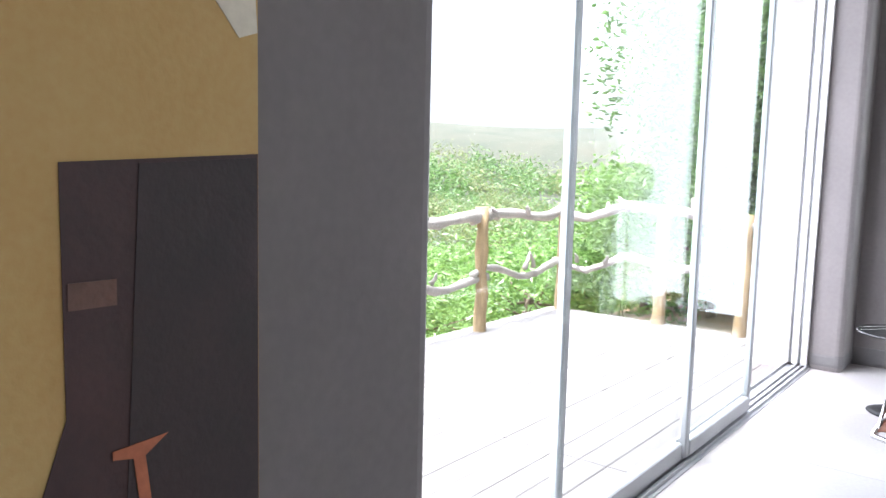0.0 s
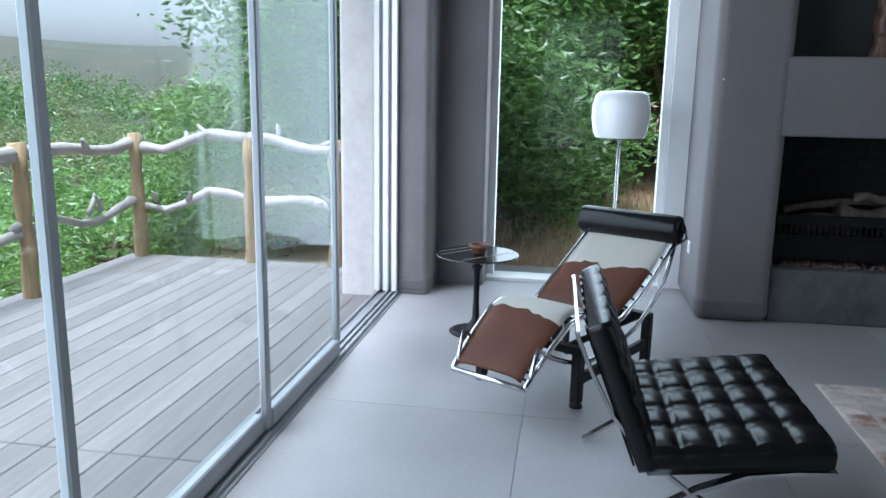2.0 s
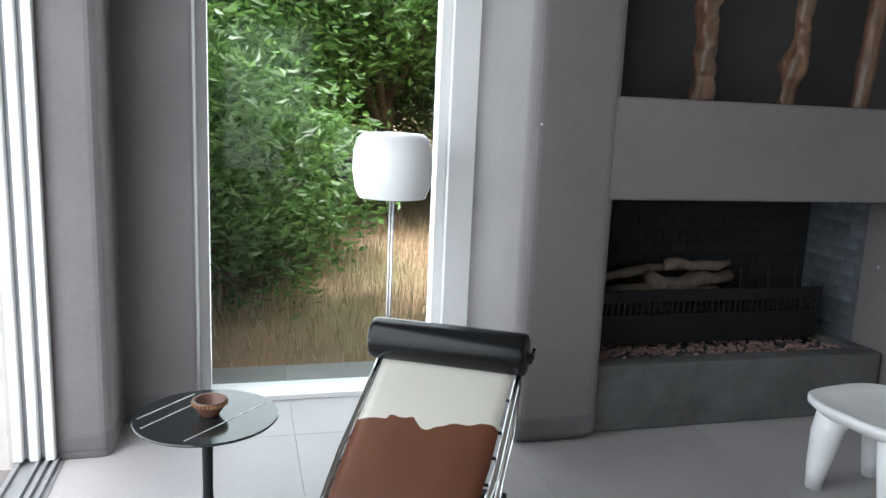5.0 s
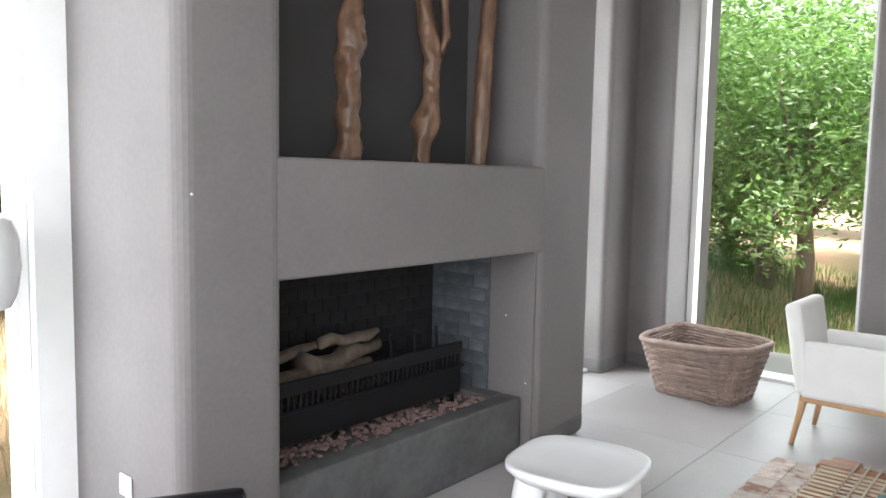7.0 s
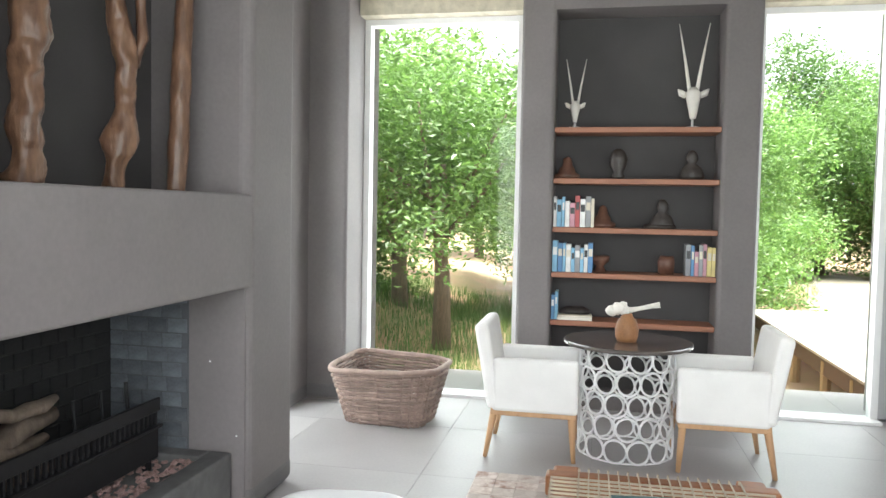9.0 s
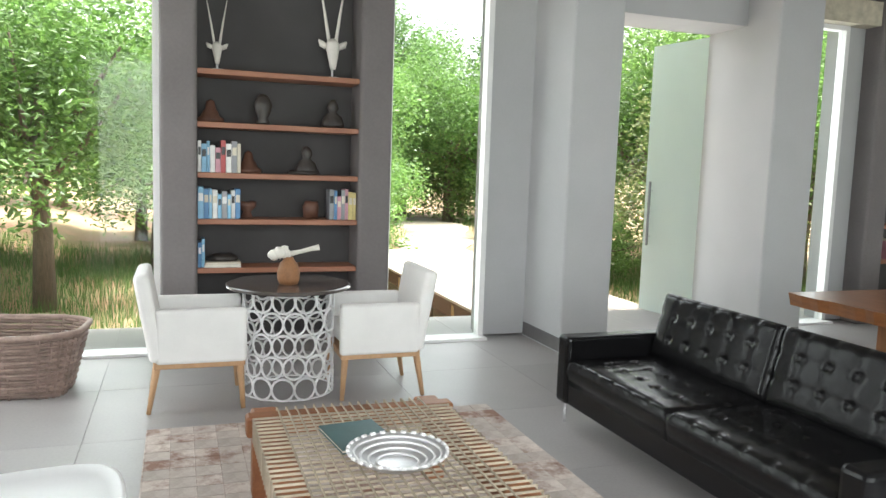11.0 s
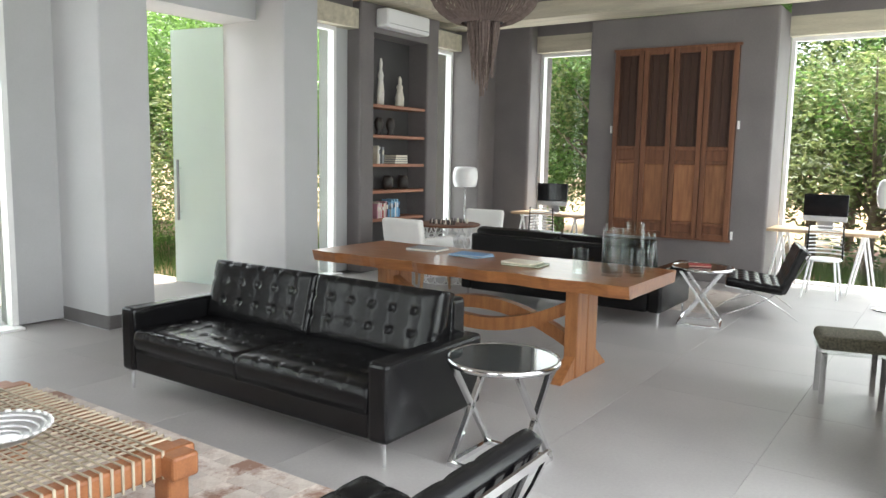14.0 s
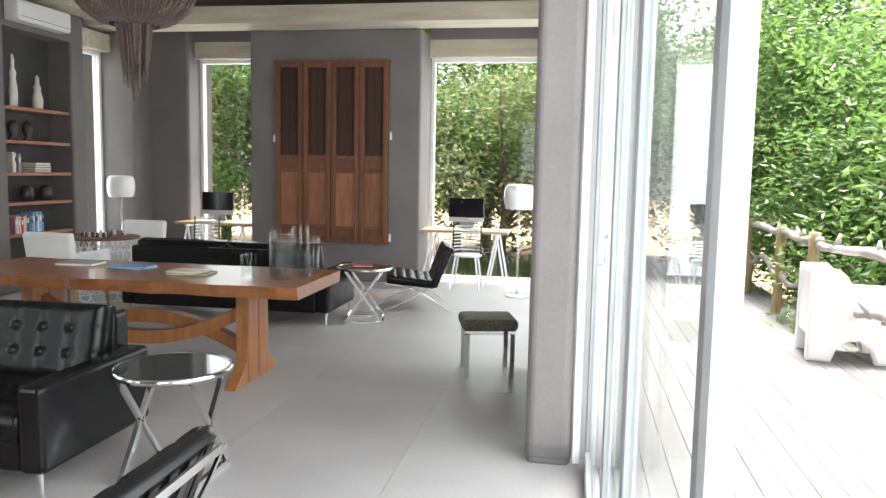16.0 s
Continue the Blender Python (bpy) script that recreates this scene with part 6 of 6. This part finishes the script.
def leaves_mesh(name, seed, count, blobs, size, material):
    """A crown of many small bent leaves set on twigs of several clumps."""
    rs = np.random.RandomState(seed)
    P = []
    w = np.array([b_[3] ** 2 for b_ in blobs])
    w = w / w.sum()
    pick = rs.choice(len(blobs), count // 6, p=w)
    for i in pick:
        bx_, by_, bz_, br_ = blobs[i]
        v = rs.normal(size=3)
        v /= np.linalg.norm(v)
        c = np.array([bx_, by_, bz_]) + v * br_ * rs.uniform(0.55, 1.12) * np.array([1, 1, 0.85])
        P.append(c + rs.normal(size=(6, 3)) * size * 1.3)
    P = np.concatenate(P)
    n = len(P)
    u = rs.normal(size=(n, 3))
    u[:, 2] *= 0.5
    u /= np.linalg.norm(u, axis=1)[:, None]
    up = rs.normal(size=(n, 3)) * 0.6 + np.array([0, 0, 0.8])
    v = np.cross(u, up)
    v /= np.linalg.norm(v, axis=1)[:, None] + 1e-6
    L = size * rs.uniform(0.7, 1.3, n)[:, None]
    W = L * rs.uniform(0.4, 0.6, n)[:, None]
    nrm = np.cross(u, v)
    A, B, C, D = P - u * L * 0.6, P + v * W * 0.5 + nrm * L * 0.12, P + u * L * 0.6, P - v * W * 0.5 + nrm * L * 0.12
    V = np.stack([A, B, C, D], 1).reshape(-1, 3)
    F = [(4 * i, 4 * i + 1, 4 * i + 2, 4 * i + 3) for i in range(n)]
    me = bpy.data.meshes.new(name)
    me.from_pydata(V.tolist(), [], F)
    me.materials.append(material)
    return me


def crown_blobs(seed, n, spread, height, r0, r1):
    r = random.Random(seed)
    return [(r.uniform(-spread, spread), r.uniform(-spread, spread), r.uniform(height[0], height[1]), r.uniform(r0, r1)) for k in range(n)]


def tree_proto(seed, blobs, count, size, material, trunk_h, label, name="tree", far=False):
    t = thing(name, label, name, (0, 0, -200))
    me = leaves_mesh("crown", seed, count, blobs, size, material)
    c = new("crown", me)
    c.parent = t
    r = random.Random(seed)
    b = bmesh.new()
    base = r.uniform(0.07, 0.12) * (trunk_h / 2.0) ** 0.5
    pipe(b, [(0, 0, -0.5), (0.03, 0.02, trunk_h * 0.3), (0.08, -0.05, trunk_h * 0.7), (0.05, 0.02, trunk_h)], [base * 1.3, base, base * 0.8, base * 0.6], 9)
    for bl in blobs[:9]:
        z0 = trunk_h * r.uniform(0.35, 0.95)
        e = Vector(bl[:3])
        p0 = Vector((0.05, 0, z0))
        mid = p0.lerp(e, 0.5) + Vector((0, 0, -0.12))
        pipe(b, [p0, mid, e], [base * 0.55, base * 0.35, base * 0.12], 6)
    part("trunk", b, BARK, t, smooth=True)
    return t


protos = {
    "bush": tree_proto(1, crown_blobs(1, 16, 1.0, (0.3, 1.7), 0.45, 0.75), 9000, 0.085, LEAF, 1.2, "dense fresh green bush in the garden", "bush"),
    "tree": tree_proto(2, crown_blobs(2, 26, 1.7, (1.3, 4.6), 0.6, 1.05), 22000, 0.1, LEAF, 2.6, "leafy green tree with branching trunk"),
    "dark": tree_proto(3, crown_blobs(3, 28, 1.7, (0.6, 5.2), 0.7, 1.1), 23000, 0.105, LEAFD, 2.6, "tall dense dark green tree"),
    "olive": tree_proto(4, crown_blobs(4, 18, 1.5, (0.9, 3.4), 0.5, 0.8), 7000, 0.09, LEAFO, 2.0, "thin olive-green tree with open crown"),
    "shrub": tree_proto(5, crown_blobs(5, 10, 1.1, (0.1, 1.0), 0.4, 0.7), 5000, 0.1, LEAF, 0.6, "low green shrub in the valley", "bush"),
}
rt = random.Random(21)


def plant(kind, x, y, s=1.0, dz=0.0):
    o = copy_thing(protos[kind], Matrix.Translation((x, y, gz(x, y) + dz)) @ Matrix.Rotation(rt.uniform(0, 6.28), 4, 'Z') @ Matrix.Scale(s, 4))
    return o


# north side
for k, x, y, s in (("bush", 0.0, 8.4, 1.1), ("bush", -0.9, 8.9, 1.2), ("tree", 0.1, 10.2, 1.0), ("dark", -1.1, 9.6, 0.9), ("tree", 2.8, 13.4, 1.0), ("dark", 4.9, 14.5, 1.1), ("olive", 3.9, 11.6, 1.0),
                   ("bush", 0.2, 10.0, 1.2), ("tree", 2.5, 11.1, 0.95), ("dark", 0.8, 15.5, 1.2), ("tree", 6.8, 12.0, 1.1), ("bush", -2.6, 8.4, 0.9), ("dark", -0.8, 8.1, 0.72), ("bush", -1.5, 7.5, 0.85), ("bush", -0.7, 7.4, 0.7), ("dark", -1.0, 11.6, 1.0), ("tree", -1.2, 13.4, 1.1), ("bush", 0.45, 8.2, 0.95), ("bush", -0.4, 8.5, 1.1), ("shrub", 0.35, 7.9, 0.7), ("bush", 2.4, 14.4, 1.3), ("tree", 0.2, 14.5, 1.2), ("olive", 5.6, 10.0, 0.9), ("dark", 8.5, 14.0, 1.3)):
    plant(k, x, y, s)
# east side
for k, x, y, s in (("bush", 15.2, 7.8, 1.1), ("tree", 13.0, 6.4, 0.95), ("tree", 14.4, 4.0, 0.9), ("tree", 11.6, 8.6, 1.1), ("bush", 13.4, 2.2, 1.0),
                   ("tree", 19.0, 4.5, 0.95), ("tree", 27.0, -4.0, 1.1), ("dark", 28.5, -2.4, 1.3), ("dark", 27.5, -6.4, 1.2), ("dark", 25.5, -8.8, 1.2), ("bush", 24.5, -2.2, 1.2), ("bush", 24.8, -6.8, 1.2), ("tree", 22.6, -0.6, 0.9), ("bush", 18.6, -0.4, 1.0), ("shrub", 16.6, 0.5, 1.0), ("shrub", 20.5, -6.0, 1.1), ("tree", 14.2, 1.5, 0.75), ("tree", 24.5, -7.4, 1.0), ("dark", 17.5, -6.4, 0.9), ("tree", 12.2, -4.6, 1.0), ("tree", 11.2, -6.8, 1.0), ("bush", 11.8, -2.9, 0.8), ("dark", 14.5, -8.2, 1.2),
                   ("tree", 24.0, 2.0, 1.0), ("tree", 26.0, 7.0, 1.1), ("tree", 25.0, -5.0, 1.1), ("olive", 10.4, -4.0, 0.9), ("tree", 17.5, 8.5, 0.95), ("tree", 18.2, 2.4, 0.9), ("bush", 27.4, -1.0, 1.4), ("bush", 26.0, -5.5, 1.5), ("bush", 22.0, 1.2, 1.1), ("bush", 17.2, 3.4, 1.2)):
    plant(k, x, y, s)
plant("tree", 10.6, 5.2, 0.8, 0.35)
# south side
for k, x, y, s in (("olive", 5.4, -10.2, 1.1), ("tree", 6.6, -11.4, 1.0), ("olive", 3.9, -9.6, 1.0), ("dark", 5.0, -14.0, 1.2), ("olive", 1.4, -9.4, 1.05), ("olive", 2.4, -10.6, 1.1), ("tree", 0.6, -11.2, 1.0), ("dark", 2.2, -13.6, 1.2), ("olive", -0.4, -9.2, 0.9),
                   ("dark", -2.2, -10.2, 1.1), ("tree", -4.4, -8.8, 1.1), ("dark", -5.2, -11.4, 1.2), ("tree", -4.2, -5.2, 0.95), ("bush", -3.6, -6.8, 1.1), ("dark", -6.4, -6.6, 1.1), ("bush", -3.7, -3.8, 0.9), ("dark", 8.6, -13.0, 1.3), ("bush", 7.8, -9.4, 1.0)):
    plant(k, x, y, s)
# valley to the west
for k in range(95):
    a = rt.uniform(radians(108), radians(250))
    d = rt.uniform(5.0, 26.0)
    x, y = -2.0 + d * math.cos(a), 1.0 + d * math.sin(a)
    if x < -3.9:
        plant(rt.choice(("bush", "shrub", "shrub", "bush", "shrub")), x, y, rt.uniform(0.75, 1.05))
for name, seed, material, label in (("far_bushes", 61, LEAFO, "green bushes covering the valley floor"), ("far_woods", 62, LEAFD, "dark green bushes and low trees covering the valley")):
    rf = random.Random(seed)
    for x0, x1, y0, y1, n, r0, r1, size, leaves in ((-58, -15, -25, 62, 230, 0.7, 1.5, 0.2, 90000), (-130, -52, -50, 115, 260, 1.6, 3.4, 0.5, 60000)):
        blobs = []
        for k in range(n):
            x, y, r_ = rf.uniform(x0, x1), rf.uniform(y0, y1), rf.uniform(r0, r1)
            z = gz(x, y)
            blobs += [(x + rf.uniform(-r_, r_), y + rf.uniform(-r_, r_), z + r_ * rf.uniform(0.2, 0.9), r_ * rf.uniform(0.6, 1.0)) for j in range(3)]
        tagged(new(name, leaves_mesh(name, seed + n, leaves, blobs, size, material)), label, "bushes", kind="stuff")
for p in protos.values():
    for c in p.children_recursive:
        bpy.data.objects.remove(c)
    bpy.data.objects.remove(p)

# far wooded ridge
RIDGE = mat("far_bushveld", (0.045, 0.055, 0.04), 1.0, noise_scale=0.12, color2=(0.085, 0.08, 0.06), bump=0.5, fine=0.8)
b = bmesh.new()
rows = []
for k in range(81):
    a = radians(60 + 240 * k / 80)
    row = []
    for d, h in ((130, -2), (150, 5), (175, 9), (200, 13)):
        hh = h + 3 * noise.noise(Vector((math.cos(a) * 4, math.sin(a) * 4, d * 0.02)))
        row.append(b.verts.new((d * math.cos(a), d * math.sin(a), hh if h > 0 else -6)))
    rows.append(row)
for A, B in zip(rows, rows[1:]):
    for j in range(3):
        b.faces.new((A[j], A[j + 1], B[j + 1], B[j]))
mesh_thing("backdrop", b, RIDGE, "far bush-covered ridge under a white sky", "hill", kind="structure", smooth=True)


# dry grass by the window and green grass in the shade
def grass(name, material, x0, x1, y0, y1, count, h, seed, label):
    rs = np.random.RandomState(seed)
    V, F = [], []
    for i in range(count):
        x, y = rs.uniform(x0, x1), rs.uniform(y0, y1)
        a, L, lean = rs.uniform(0, 6.28), h * rs.uniform(0.5, 1.3), rs.uniform(0.1, 0.5)
        if x > 13.8 and abs(y + 0.4 + 3.4 * math.sin((x - 13.9) / 15 * 2.2)) < 1.0:
            continue
        z = gz(x, y) - 0.02
        c, s, w = math.cos(a), math.sin(a), 0.006
        n = len(V)
        V += [(x - s * w, y + c * w, z), (x + s * w, y - c * w, z), (x + c * L * lean, y + s * L * lean, z + L)]
        F.append((n, n + 1, n + 2))
    me = bpy.data.meshes.new(name)
    me.from_pydata(V, [], F)
    me.materials.append(material)
    return tagged(new(name, me), label, "grass", kind="stuff")


grass("dry_grass", DRYG, -0.5, 6.5, 6.0, 10.5, 12000, 0.17, 1, "dry straw-coloured grass on the slope")
grass("grass", GRASSG, -17, -2.9, -8, 15, 24000, 0.34, 5, "green grass and weeds below the deck")
grass("grass", GRASSG, 7.4, 17, 1.9, 10, 26000, 0.22, 2, "green grass in the shade of the trees")
grass("grass", GRASSG, 7.4, 14, -9, -1.8, 14000, 0.25, 3, "green grass beside the boardwalk")
grass("grass", GRASSG, 13.5, 25, -9, 4, 9000, 0.3, 6, "green grass along the sandy path")
grass("grass", GRASSG, -1, 8, -11, -6.7, 12000, 0.25, 4, "green grass behind the far windows")

# ---- pieces: floor tiles, deck planks, fire bricks, rug patches ----
def shared_box(name, sx, sy, sz, material, bevel=0.0):
    return finish(name, bx(-sx / 2, sx / 2, -sy / 2, sy / 2, -sz, 0, bevel=bevel, seg=1), material)


def piece(name, me, parent, x, y, z, rot=None):
    o = new(name, me)
    o.parent = parent
    o.matrix_basis = Matrix.Translation((x, y, z)) @ (rot or Matrix.Identity(4))
    return o


TS = 0.98
tile_me = shared_box("tile", TS - 0.002, TS - 0.002, 0.012, FLOORT, 0.0005)
for i in range(8):
    for j in range(13):
        piece("tile", tile_me, floor, 0.0 + TS * (i + 0.5), YS - 0.2 + TS * (j + 0.5), 0.0)
plank_me = shared_box("plank", 0.137, 3.35, 0.03, DECK, 0.004)
rp = random.Random(2)
for i in range(17):
    for j in range(5):
        y = 5.95 - 1.68 - j * 3.358
        piece("plank", plank_me, deck, -0.16 - 0.07 - i * 0.1405, y, -0.028 + rp.uniform(-0.001, 0.001))
brick_me = finish("brick", bx(-0.052, 0.052, -0.006, 0.006, -0.034, 0.034, bevel=0.003, seg=1), SOOT)
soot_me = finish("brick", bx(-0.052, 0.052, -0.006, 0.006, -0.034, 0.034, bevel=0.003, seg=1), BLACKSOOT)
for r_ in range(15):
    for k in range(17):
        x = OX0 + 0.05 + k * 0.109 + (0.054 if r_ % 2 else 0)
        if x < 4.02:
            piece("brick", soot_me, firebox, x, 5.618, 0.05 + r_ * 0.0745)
    for k in range(4):
        y = 5.25 + k * 0.109 + (0.03 if r_ % 2 else 0)
        piece("brick", brick_me, firebox, 4.0745, y, 0.05 + r_ * 0.0745, Matrix.Rotation(radians(90), 4, 'Z'))
patch_me = shared_box("patch", 0.118, 0.118, 0.004, RUG, 0.0012)
for i in range(22):
    for j in range(17):
        piece("patch", patch_me, rug, 2.424 + i * 0.1205, 1.865 + j * 0.1205, 0.0105)
